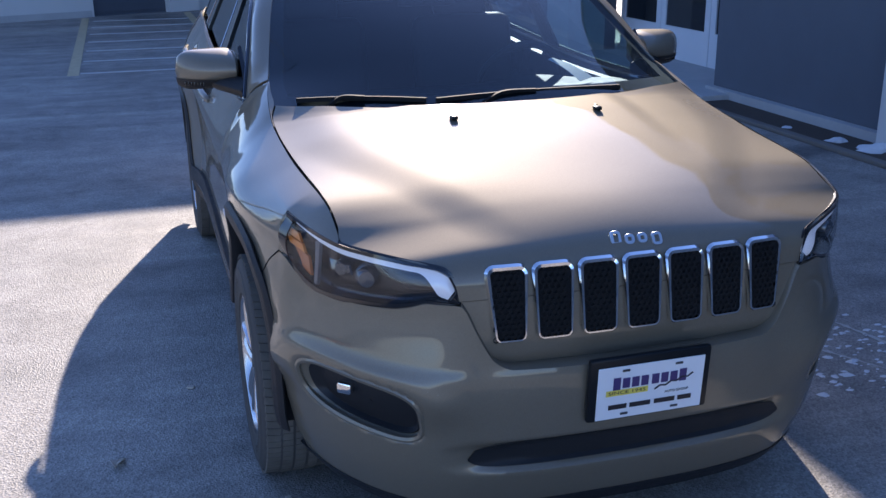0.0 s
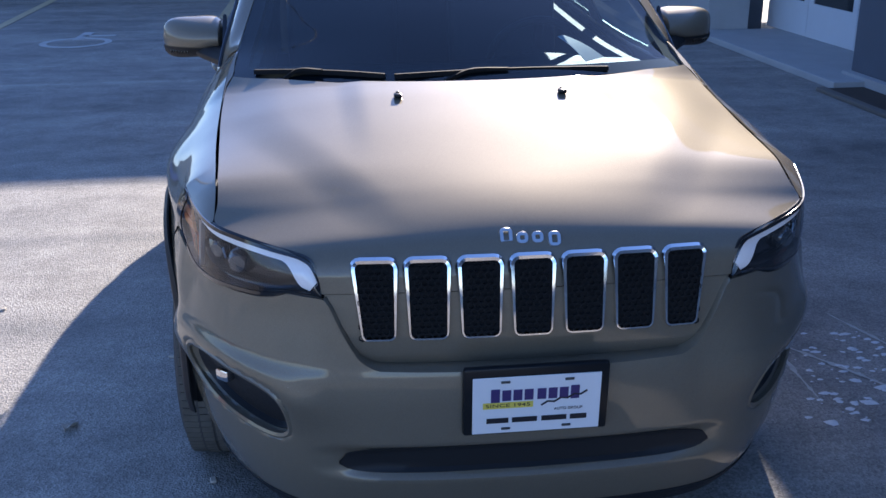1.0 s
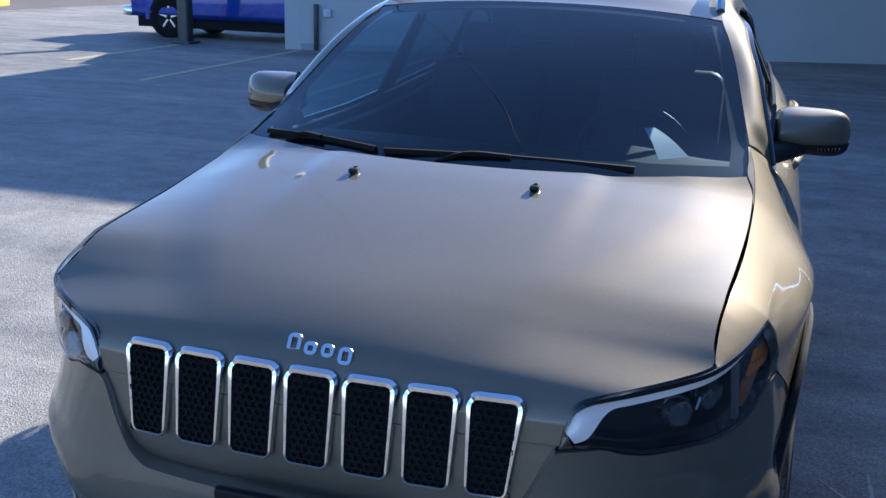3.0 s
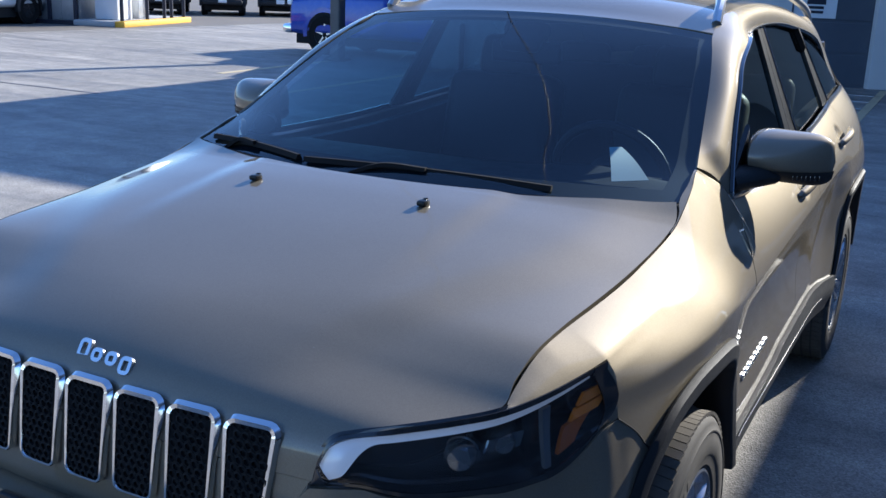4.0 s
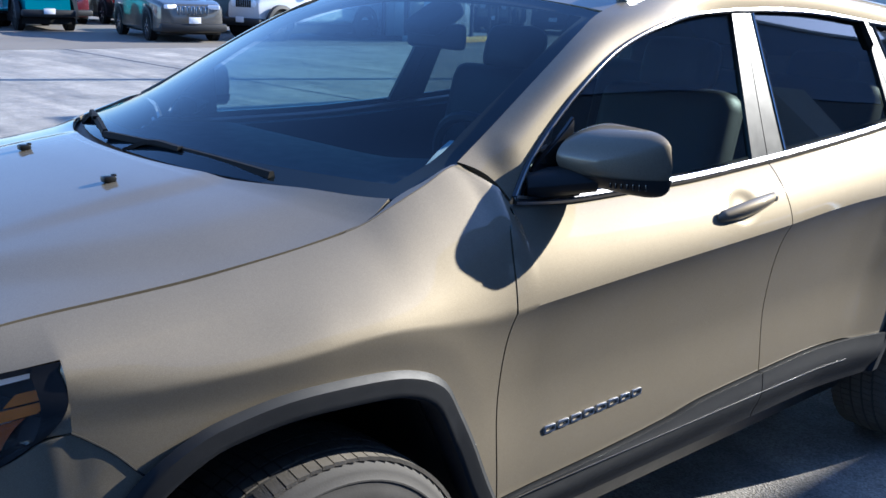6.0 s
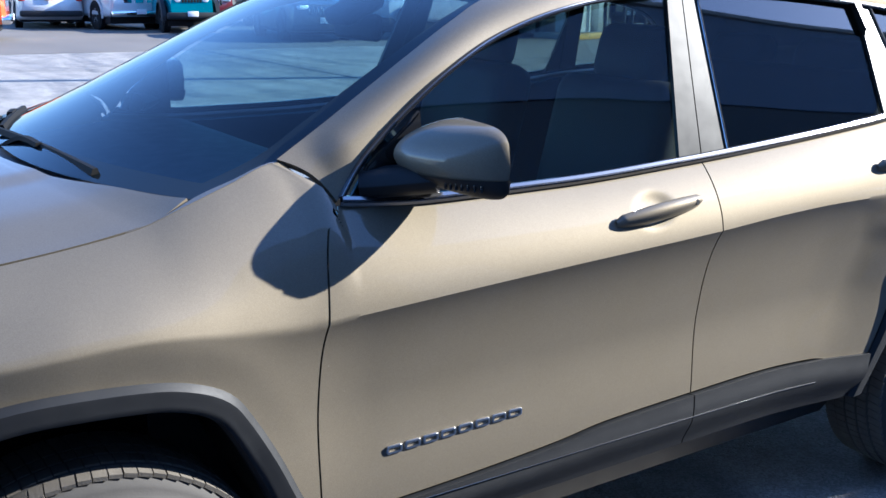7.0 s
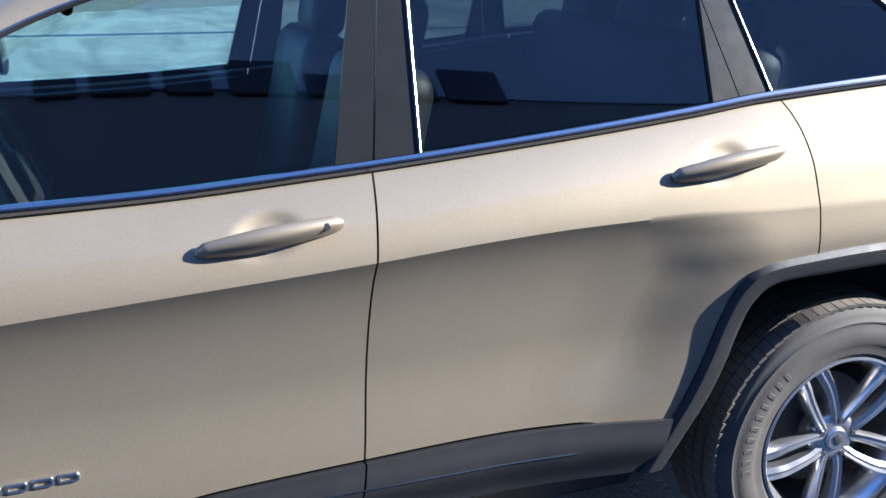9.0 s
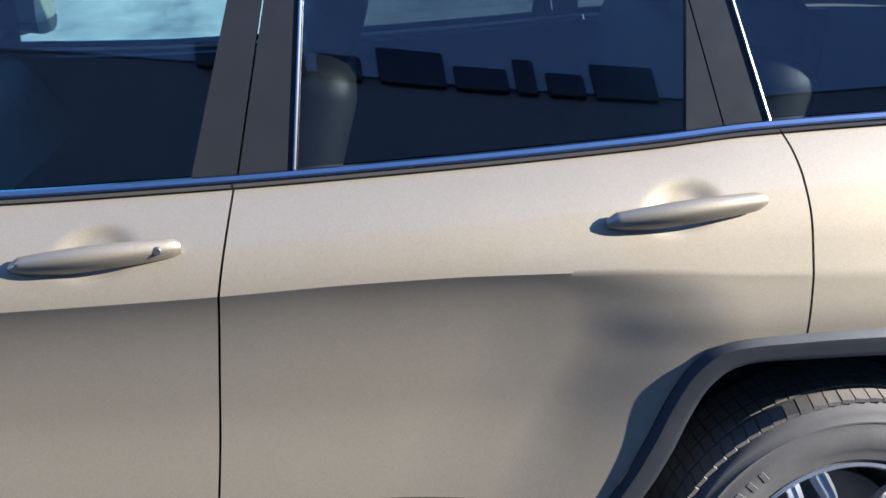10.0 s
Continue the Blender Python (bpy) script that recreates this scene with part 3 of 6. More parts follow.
for k, (x, y, z, r) in enumerate(((4.20, 3.15, 0.0, 0.16), (4.1, 3.5, 0.0, 0.10), (4.60, 12.3, 0.32, 0.34), (4.58, 13.6, 0.32, 0.42), (4.05, 4.1, 0.0, 0.07))):
    lump("snow_lump", x, y, z, r, 0.45, "small lump of old snow on the ground", seed=k * 3)
rng = random.Random(11)
bm = bmesh.new()
for k in range(220):
    cx, cy = CRUMB_SPOTS[k % len(CRUMB_SPOTS)]
    x, y, r = cx + rng.gauss(0, 0.12), cy + rng.gauss(0, 0.09), rng.uniform(0.003, 0.014) * (1.6 if rng.random() < 0.15 else 1)
    n = rng.randint(5, 8)
    ring = [bm.verts.new((x + r * rng.uniform(0.6, 1.5) * math.cos(2 * math.pi * i / n) * 1.4, y + r * rng.uniform(0.6, 1.3) * math.sin(2 * math.pi * i / n), 0.001)) for i in range(n)]
    peak = bm.verts.new((x, y, 0.002 + r * 0.35))
    for i in range(n):
        bm.faces.new((peak, ring[i], ring[(i + 1) % n]))
tagged(part("snow_crumbs", bm, M["snow"], soft=False), label="scattered crumbs of dirty snow on the asphalt", category="snow", kind="stuff")
structure("soil_strip", box(3.97, 4.335, -6, 5.44, 0.0, 0.022, 0.006), "soil", "dark brown soil strip along the wall's foot", "soil")
structure("strip_kerb", box(3.88, 3.966, -6, 5.44, 0.0, 0.035, 0.008), "old_pavement", "low worn concrete edging of the soil strip", "kerb")
# thin pale lines of uneven width on the asphalt beside the car
rng = random.Random(5)
M["whitish"] = plain("whitish_lines", (0.42, 0.41, 0.38), 0.85, noise_scale=25, vary=0.35)
for pts, wide in (([(1.27, 0.95), (1.265, 0.62), (1.25, 0.30), (1.235, -0.05)], 0.020), ([(1.13, 0.52), (1.27, 0.44), (1.42, 0.22), (1.60, -0.10)], 0.016), ([(1.10, 0.86), (1.22, 0.66), (1.30, 0.34)], 0.012), ([(1.62, 0.70), (1.75, 0.20), (1.80, -0.35)], 0.018)):
    bm = bmesh.new()
    left, right = [], []
    for k in range(41):
        p = path_at([(x, y, 0.0) for x, y in pts], k / 40)
        q = path_at([(x, y, 0.0) for x, y in pts], min(1, k / 40 + 0.02)) - path_at([(x, y, 0.0) for x, y in pts], max(0, k / 40 - 0.02))
        across = Vector((-q.y, q.x, 0)).normalized() * wide * rng.uniform(0.25, 1.0) * math.sin(math.pi * (0.06 + 0.88 * k / 40))
        left.append(bm.verts.new(p + across + Vector((0, 0, 0.003))))
        right.append(bm.verts.new(p - across * rng.uniform(0.3, 1.0) + Vector((0, 0, 0.003))))
    for k in range(40):
        bm.faces.new((left[k], right[k], right[k + 1], left[k + 1]))
    structure("pale_streak", bm, "whitish", "thin pale streak on the asphalt", "stain")
M["leaf"] = plain("dry_leaf", (0.45, 0.40, 0.33), 0.8, noise_scale=60, vary=0.3)
leaf = sheet(lambda u, v: (-1.38 + 0.05 * (u - 0.5) * (1 - (2 * v - 1) ** 2) + 0.02 * v, 0.10 + 0.07 * (v - 0.5), 0.006 + 0.022 * abs(u - 0.5) + 0.012 * math.sin(5 * v)), 6, 8, 0.001)
tagged(part("dry_leaf", leaf, M["leaf"]), label="curled dry leaf on the asphalt", category="leaf")
for x, y in ((-0.855, -0.288), (-1.1, 0.62), (-1.9, 1.2), (-2.3, 0.4)):
    tagged(part("ground_scrap", block((0.03, 0.02, 0.008), (x, y, 0.005), 0.003, 1, Matrix.Rotation(x * 9, 4, "Z")), M["leaf"]), label="small dry scrap on the asphalt", category="litter", group="ground scraps")

# ---- the car: front axle at y = 0, nose towards -y, driver's side at +x ----
def index_path(points, t):
    """Catmull-Rom through points, t counted in points."""
    n = len(points)
    i = min(max(int(t), 0), n - 2)
    u = t - i
    p1, p2 = Vector(points[i]), Vector(points[i + 1])
    p0 = Vector(points[i - 1]) if i else 2 * p1 - p2
    p3 = Vector(points[i + 2]) if i + 2 < n else 2 * p2 - p1
    return 0.5 * (2 * p1 + (p2 - p0) * u + (2 * p0 - 5 * p1 + 4 * p2 - p3) * u * u + (3 * p1 - p0 - 3 * p2 + p3) * u ** 3)


GAP = 0.0022
WIDTH = [(-0.76, 0.748), (-0.60, 0.815), (-0.45, 0.867), (-0.33, 0.895), (-0.2, 0.909), (0.0, 0.924), (0.3, 0.929), (1.5, 0.931), (2.6, 0.929), (2.95, 0.92), (3.3, 0.885), (3.55, 0.83), (3.69, 0.72)]
CREASE = [(-0.8, 0.83), (-0.46, 0.85), (-0.32, 0.885), (-0.16, 0.935), (0.1, 0.952), (0.3, 0.93), (0.42, 0.919), (0.557, 0.926), (0.978, 0.946), (1.533, 0.969), (1.79, 0.984), (2.004, 0.990), (2.2, 0.990), (2.5, 0.975), (3.7, 0.96)]
TOP = [(-0.76, 0.948, 0.727), (-0.703, 0.967, 0.730), (-0.67, 0.984, 0.731), (-0.625, 1.004, 0.732), (-0.581, 1.021, 0.734), (-0.535, 1.033, 0.738), (-0.438, 1.044, 0.744), (-0.333, 1.052, 0.752), (-0.2, 1.063, 0.761), (-0.09, 1.076, 0.768), (0.03, 1.092, 0.773), (0.156, 1.114, 0.775), (0.24, 1.143, 0.772), (0.33, 1.174, 0.764), (0.445, 1.208, 0.748), (0.500, 1.184, 0.782), (0.527, 1.160, 0.796), (0.54, 1.122, 0.818), (0.8, 1.106, 0.820), (1.1, 1.107, 0.820), (1.5, 1.122, 0.819), (1.9, 1.146, 0.816), (2.3, 1.176, 0.808), (2.48, 1.193, 0.800), (3.0, 1.215, 0.78), (3.4, 1.225, 0.73), (3.69, 1.225, 0.66)]
ARCH_FRONT = [(-0.455, 0.33), (-0.45, 0.45), (-0.44, 0.58), (-0.42, 0.69), (-0.378, 0.778), (-0.289, 0.843), (-0.206, 0.87), (-0.078, 0.887), (0.09, 0.880), (0.187, 0.860), (0.258, 0.822), (0.303, 0.764), (0.356, 0.668), (0.405, 0.56), (0.45, 0.47), (0.475, 0.41)]
ARCH_REAR = [(2.135, 0.40), (2.190, 0.490), (2.245, 0.580), (2.288, 0.668), (2.322, 0.750), (2.358, 0.815), (2.417, 0.858), (2.557, 0.871), (2.705, 0.875), (2.853, 0.871), (2.991, 0.858), (3.052, 0.815), (3.093, 0.736), (3.145, 0.599), (3.20, 0.45)]
FENDER_REAR = [(0.46, 0.449), (0.656, 0.449), (0.83, 0.453), (0.985, 0.471), (1.084, 0.497), (1.122, 0.5365), (1.16, 0.5265), (1.184, 0.500), (1.21, 0.443)]
B_CUT = [(0.397, 1.485), (0.531, 1.509), (0.83, 1.533), (0.965, 1.546), (1.13, 1.572)]
REAR_CUT = [(0.525, 2.20), (0.599, 2.259), (0.736, 2.311), (0.815, 2.351), (0.853, 2.42), (0.862, 2.55), (0.867, 2.617), (0.954, 2.611), (1.101, 2.554), (1.19, 2.478)]
SILL_TOP = [(0.44, 0.484), (0.73, 0.493), (1.05, 0.510), (1.22, 0.527), (1.5, 0.536), (1.75, 0.541), (1.98, 0.536), (2.2, 0.524)]
LAMP_END = -0.450
FENDER_TIP = [(-0.755, 0.969), (-0.705, 0.9675), (-0.629, 0.9735), (-0.514, 0.9855), (-0.450, 0.994)]
FENDER_LOW = [(-0.450, 0.884), (-0.40, 0.846), (-0.33, 0.785), (-0.30, 0.815), (-0.206, 0.857), (-0.078, 0.874), (0.09, 0.867), (0.187, 0.847), (0.258, 0.809), (0.303, 0.751), (0.356, 0.655), (0.405, 0.547), (0.45, 0.46)]
REAR_LOW = SILL_TOP[:-1] + [(2.19, 0.497), (2.245, 0.577), (2.288, 0.665), (2.322, 0.747), (2.358, 0.811), (2.417, 0.852), (2.55, 0.862), (2.63, 0.864)]
REAR_EDGE = [(0.5, 2.556), (0.868, 2.557), (0.975, 2.561), (1.06, 2.562), (1.125, 2.556), (1.165, 2.546), (1.2, 2.529)]
HANDLES = ((1.213, 1.018, 1.488, 1.047), (2.200, 1.064, 2.475, 1.098))


HOLLOW_END = [(0.40, 2.10), (0.60, 2.18), (0.70, 2.23), (0.80, 2.275), (0.86, 2.30), (0.93, 2.29), (0.97, 2.25), (1.0, 2.19)]


def arch_distance(y, z):
    best = 9.0
    for arch in (ARCH_FRONT, ARCH_REAR):
        for (y0, z0), (y1, z1) in zip(arch, arch[1:]):
            d2 = (y1 - y0) ** 2 + (z1 - z0) ** 2
            s = min(1.0, max(0.0, ((y - y0) * (y1 - y0) + (z - z0) * (z1 - z0)) / d2))
            best = min(best, math.hypot(y - y0 - s * (y1 - y0), z - z0 - s * (z1 - z0)))
    return best


def side_x(y, z):
    """Half the body's width at a height: shoulder, crease, hollow door, flared arches, handle pockets."""
    w, zc = curve_at(WIDTH, y), curve_at(CREASE, y)
    zt, xt = curve_at(TOP, y)
    end = curve_at(HOLLOW_END, z)
    sharp = smooth01(0.16, 0.58, y) * (1 - smooth01(end - 0.15, end + 0.16, y))
    if z >= zc:
        q = (z - zc) / max(0.02, zt - zc)
        k = 0.46 - 0.14 * smooth01(0.25, 0.65, y)
        x = w - (w - xt) * (k * q + (1 - k) * max(q, 0) ** 2.0)
    else:
        e = zc - z
        x = w - sharp * 0.050 * (1 - math.exp(-e / 0.092)) - (1 - sharp) * 0.010 * smooth01(0, 0.3, e)
        x += sharp * 0.024 * (1 - smooth01(0.47, 0.74, z))
        x -= 0.03 * (1 - smooth01(0.2, 0.4, z))
    s = arch_distance(y, z)
    if y < 1.3:
        x += (0.017 * (1 - smooth01(0.05, 0.32, s)) - 0.006 * (1 - smooth01(0.0, 0.08, s))) * (1 - smooth01(0.96, 1.06, z)) * (1 - smooth01(0.05, 0.52, y))
    else:
        x += 0.022 * (1 - smooth01(0.0, 0.36, s)) * (1 - smooth01(0.88, 1.03, z))
    for y0, z0, y1, z1 in HANDLES:
        ym, zm = 0.5 * (y0 + y1) - 0.005, 0.5 * (z0 + z1) + 0.004
        dy, dz = y - ym, z - zm - (y - ym) * (z1 - z0) / (y1 - y0)
        r = math.hypot(dy / 0.078, dz / 0.046)
        x -= 0.011 * (1 - smooth01(0.30, 1.0, r))
    return x


def tip_x(y, z):
    """The narrow tongue of the wing above the headlamp."""
    zt, xt = curve_at(TOP, y)
    zl = min(curve_at(FENDER_TIP, y), zt - 0.002)
    xl = curve_at([(-0.76, 0.712), (-0.705, 0.738), (-0.629, 0.773), (-0.514, 0.811), (-0.450, 0.8285)], y)
    q = min(1, max(0, (z - zl) / max(0.004, zt - zl)))
    return xl + (xt - xl) * (0.62 * q + 0.38 * q * q)


LAMP_EDGE = [(0.70, 0.882), (0.80, 0.872), (0.88, 0.860), (0.93, 0.855), (0.965, 0.848), (0.994, 0.8285)]


def fender_x(y, z):
    """The wing's skin, drawn in to meet the headlamp's outer end."""
    if y < LAMP_END:
        return tip_x(y, z)
    def end_x(h):
        return tip_x(LAMP_END, h) if h > 0.994 else curve_at(LAMP_EDGE, h)
    top, here = curve_at(TOP, LAMP_END)[0], curve_at(TOP, y)[0]
    zc = min(z, top)
    low = side_x(y, z) + (1 - smooth01(LAMP_END, -0.16, y)) * (end_x(zc) - side_x(LAMP_END, zc)) * smooth01(0.66, 0.84, z)
    if y > 0.06:
        return low
    # above the arch the skin bows evenly from the lamp's end to the axle
    k = smooth01(0.88, 1.0, z)
    x0 = end_x(min(top, z - k * (here - top)))
    x1 = side_x(0.0, z + k * (curve_at(TOP, 0.0)[0] - here))
    q = min(1.0, (y - LAMP_END) / -LAMP_END)
    bow = x1 - (x1 - x0) * (0.25 * (1 - q) + 0.75 * (1 - q) ** 1.8)
    w = smooth01(0.76, 0.89, z) * (1 - smooth01(-0.14, 0.06, y))
    return low + (bow - low) * w


def side_panel(front, rear, low, high, nu, nv, side, thick=0.012, skin=None, split=0):
    """A body side panel between two cut lines y(z) and two edges z(y)."""
    def f(u, v):
        z = 0.8
        y = 0.0
        for _ in range(6):
            y = front(z) + (rear(z) - front(z)) * u
            if split:
                r, mid = split / nv, curve_at(CREASE, y)
                z = low(y) + (mid - low(y)) * v / r if v <= r else mid + (high(y) - mid) * (v - r) / (1 - r)
            else:
                z = low(y) + (high(y) - low(y)) * v
        return (skin or side_x)(y, z), y, z
    return sheet(f, nu, nv, thick, side)


car = tagged(new("car"), label="bronze-grey mid-size sport utility car parked on the asphalt", category="car")
PAINT = M["paint"]


def table(t, shift=0.0):
    return lambda x: curve_at(t, x) + shift


def belt(y):
    return curve_at(TOP, y)[0]


def wing_skin(u, v):
    """The wing behind the headlamp; its upper rows meet those of the tongue above the lamp."""
    r = 32 / 52
    y, z = 0.0, 0.9
    for _ in range(8):
        y = LAMP_END + (curve_at(FENDER_REAR, z) - GAP - LAMP_END) * u
        high = belt(y) - GAP
        low = curve_at(FENDER_LOW, y)
        mid = low + (high - low) * (r + (0.994 - 0.884) / (belt(LAMP_END) - GAP - 0.884) * (1 - u) - r * (1 - u))
        z = low + (mid - low) * v / r if v < r else mid + (high - mid) * (v - r) / (1 - r)
    return fender_x(y, z), y, z


CORNER_IN = [(0.7735, 0.13), (0.7715, 0.19), (0.765, 0.23), (0.754, 0.262), (0.750, 0.30), (0.750, 0.35), (0.746, 0.40), (0.742, 0.445)]


def corner_fill(u, v):
    xi, y = path_at([(a, b, 0) for a, b in CORNER_IN], u)[:2]
    zt, xt = curve_at(TOP, y)
    return xt + 0.001 + (min(xi, xt) - xt) * v, y, zt - GAP + 0.0012 + 0.12 * max(0, xt - xi) * v


for s in (1, -1):
    tip = side_panel(lambda z: -0.722, lambda z: LAMP_END, lambda y: min(curve_at(FENDER_TIP, y), belt(y) - GAP - 0.001), lambda y: belt(y) - GAP, 40, 20, s, 0.0, skin=fender_x)
    wing = merge(tip, sheet(wing_skin, 84, 52, 0.0, s))
    bmesh.ops.remove_doubles(wing, verts=wing.verts, dist=0.0006)
    part("fender", wing, PAINT, car)
    seam = [(fender_x(max(y, LAMP_END), z) + 0.0006, y, z - 0.001) for y, z in [(-0.452 + 0.0124 * k, curve_at(FENDER_LOW, -0.452 + 0.0124 * k)) for k in range(11)]]
    part("wing_seam", sweep(seam, ring_profile(0.0019, 6), side=s), M["gap"], car)
    # the wing runs on inwards round the bonnet's rounded corner to the windshield
    part("fender_corner", sheet(corner_fill, 16, 6, 0.008, s), PAINT, car)
    front_door = part("front_door", side_panel(table(FENDER_REAR, GAP), table(B_CUT, -GAP), table(SILL_TOP, 0.002), lambda y: belt(max(y, 0.541)), 132, 84, s, split=52), PAINT, car)
    rear_door = part("rear_door", side_panel(table(B_CUT, GAP), table(REAR_EDGE, -GAP), table(REAR_LOW, 0.002), belt, 140, 84, s, split=52), PAINT, car)
    part("quarter_panel", side_panel(table(REAR_EDGE, GAP), lambda z: 3.66, table([(2.55, 0.862), (2.705, 0.86), (2.853, 0.858), (2.99, 0.845), (3.052, 0.80), (3.09, 0.72), (3.14, 0.58), (3.2, 0.45), (3.7, 0.42)]), belt, 60, 44, s), PAINT, car)
    # lower cladding of the doors
    for name, door, a, b in (("sill_cladding", front_door, lambda z: 0.452, table(B_CUT, -GAP)), ("sill_cladding", rear_door, table(B_CUT, GAP), lambda z: 2.158 + 0.36 * (z - 0.39))):
        def clad(u, v, a=a, b=b):
            y = a(0.45) + (b(0.45) - a(0.45)) * u
            z = 0.402 + (curve_at(SILL_TOP, y) - 0.002 - 0.402) * v
            y = a(z) + (b(z) - a(z)) * u
            return side_x(y, z) + 0.002 + 0.018 * smooth01(0.0, 0.56, v) - 0.005 * smooth01(0.58, 1.0, v), y, z
        part(name, sheet(clad, 40, 12, 0.03, s), M["plastic"], door, "dark grey grained plastic")
    part("sill", sheet(lambda u, v: (0.895 - 0.06 * (1 - v), 0.47 + 1.69 * u, 0.31 + 0.09 * v), 20, 6, 0.03, s), M["satin_black"], car)
    # a thin chrome strip stands in for the highlight along the cladding's ridge
    part("sill_glint", sweep([(side_x(0.48 + 0.075 * k, 0.478) + 0.0205, 0.48 + 0.075 * k, 0.484 - 0.008 * (k / 20) ** 2) for k in range(21)], ring_profile(0.0017, 6), side=s), M["belt_chrome"], car, "thin bright line put on the cladding's ridge for its glint")
    # wheel-arch trims
    for arch, hub_y in ((ARCH_FRONT, 0.0), (ARCH_REAR, 2.705)):
        pts = [Vector((0, y, z)) for y, z in arch]

        def trim(u, v, pts=pts, hub_y=hub_y):
            p = path_at(pts, u)
            to_hub = (Vector((0, hub_y, 0.42)) - p).normalized()
            across = min(1.0, v / 0.55)
            q = p + to_hub * (0.052 * across)
            x = max(side_x(q.y, q.z), curve_at(WIDTH, q.y) - 0.012) + 0.004 + 0.012 * smooth01(0.0, 0.30, across) - 0.004 * across
            if v > 0.55:
                k = (v - 0.55) / 0.45
                x -= 0.07 * k
                q += to_hub * 0.008 * math.sin(math.pi * k)
            return x, q.y, q.z
        # u runs towards the rear, v inwards: flip to look outwards
        part("wheel_arch_trim", sheet(lambda u, v: trim(u, 1 - v), 72, 14, 0.006, s), M["plastic"], car, "dark grey grained plastic")

        def liner(u, v, pts=pts, hub_y=hub_y):
            p = path_at(pts, 1 - u)
            to_hub = (Vector((0, hub_y, 0.42)) - p).normalized()
            p = p + to_hub * 0.052
            return 0.86 - 0.34 * v, p.y, p.z
        part("wheel_liner", sheet(liner, 40, 4, 0.004, s), M["gap"], car)


# ---- bonnet ----
HOOD_MID = [(0, -0.913, 0.849), (0, -0.905, 0.895), (0, -0.885, 0.938), (0, -0.845, 0.972), (0, -0.74, 1.010), (0, -0.58, 1.047), (0, -0.35, 1.090), (0, -0.1, 1.130), (0, 0.0, 1.1445), (0, 0.017, 1.1465), (0, 0.03, 1.148)]
HOOD_EDGE = [(0.484, -0.892, 0.849), (0.495, -0.886, 0.896), (0.532, -0.864, 0.926), (0.60, -0.820, 0.945), (0.7270, -0.708, 0.965), (0.7315, -0.58, 1.0205), (0.748, -0.35, 1.0505), (0.765, -0.1, 1.0745), (0.7715, 0.12, 1.107), (0.769, 0.195, 1.125), (0.750, 0.256, 1.154)]


def hood(u, v):
    a = 2 * u - 1
    b = abs(a)
    c, e = index_path(HOOD_MID, v * 10), index_path(HOOD_EDGE, v * 10)
    # along the wings the rim keeps an even gap
    near = smooth01(0.41, 0.46, v) * (1 - smooth01(0.76, 0.84, v))
    wing_z, wing_x = curve_at(TOP, e.y)
    e.x += (wing_x - 0.0022 - e.x) * near
    e.z += (wing_z - 0.0005 - e.z) * near
    edge = 0.50 + 0.36 * smooth01(0.38, 0.72, v)
    middle = 0.011 * (1 - smooth01(edge - 0.10, edge + 0.13, b)) * smooth01(0.30, 0.46, v)
    dome = 0.008 * (1 - smooth01(0.44, 0.56, b)) * smooth01(0.50, 0.72, v)
    power = 1.6 + 1.6 * smooth01(0.42, 0.64, v)
    mid_z = c.z - 0.006 * smooth01(0.30, 0.46, v)
    return a * e.x, c.y + (e.y - c.y) * b ** 2.3, mid_z + (e.z - mid_z) * b ** power + middle + dome


def hood_z(x, y):
    """The bonnet's height at a place."""
    best = None
    for j in range(81):
        v = j / 80
        c, e = index_path(HOOD_MID, v * 10), index_path(HOOD_EDGE, v * 10)
        p = hood(0.5 + 0.5 * x / e.x, v)
        if best is None or abs(p[1] - y) < best[0]:
            best = (abs(p[1] - y), p[2])
    return best[1]


part("bonnet", sheet(hood, 96, 96, 0.012), PAINT, car)

# ---- grille panel and its seven slots ----
FRONT_Y = [(0.665, -0.908), (0.68, -0.914), (0.70, -0.919), (0.73, -0.921), (0.79, -0.918), (0.849, -0.913), (0.895, -0.905), (0.938, -0.885)]


def front_y(x, z):
    return curve_at(FRONT_Y, z) + 0.024 * (abs(x) / 0.484) ** 2.3


def grille_panel(u, v):
    z = 0.665 + 0.182 * v
    half = curve_at([(0.665, 0.375), (0.70, 0.408), (0.77, 0.448), (0.849, 0.484)], z) - GAP
    x = (2 * u - 1) * half
    return x, front_y(x, z), z


part("grille_panel", sheet(grille_panel, 60, 16, 0.012), PAINT, car)


def slot_outline(k, inset=0.0):
    """The rounded, downwards narrowing outline of slot k."""
    cx = (k - 3) * 0.1215
    lean_l = 0.018 if k == 0 else 0.004
    lean_r = 0.018 if k == 6 else 0.004
    pts = []
    for px, pz in rounded(0.100 - 2 * inset, 0.186 - 2 * inset, 0.016 - inset * 0.6, 4):
        low = (0.093 - pz) / 0.186
        x = cx + px + (lean_l * low * max(0, -px / 0.05)) - (lean_r * low * max(0, px / 0.05))
        pts.append((x, 0.832 + pz))
    return pts


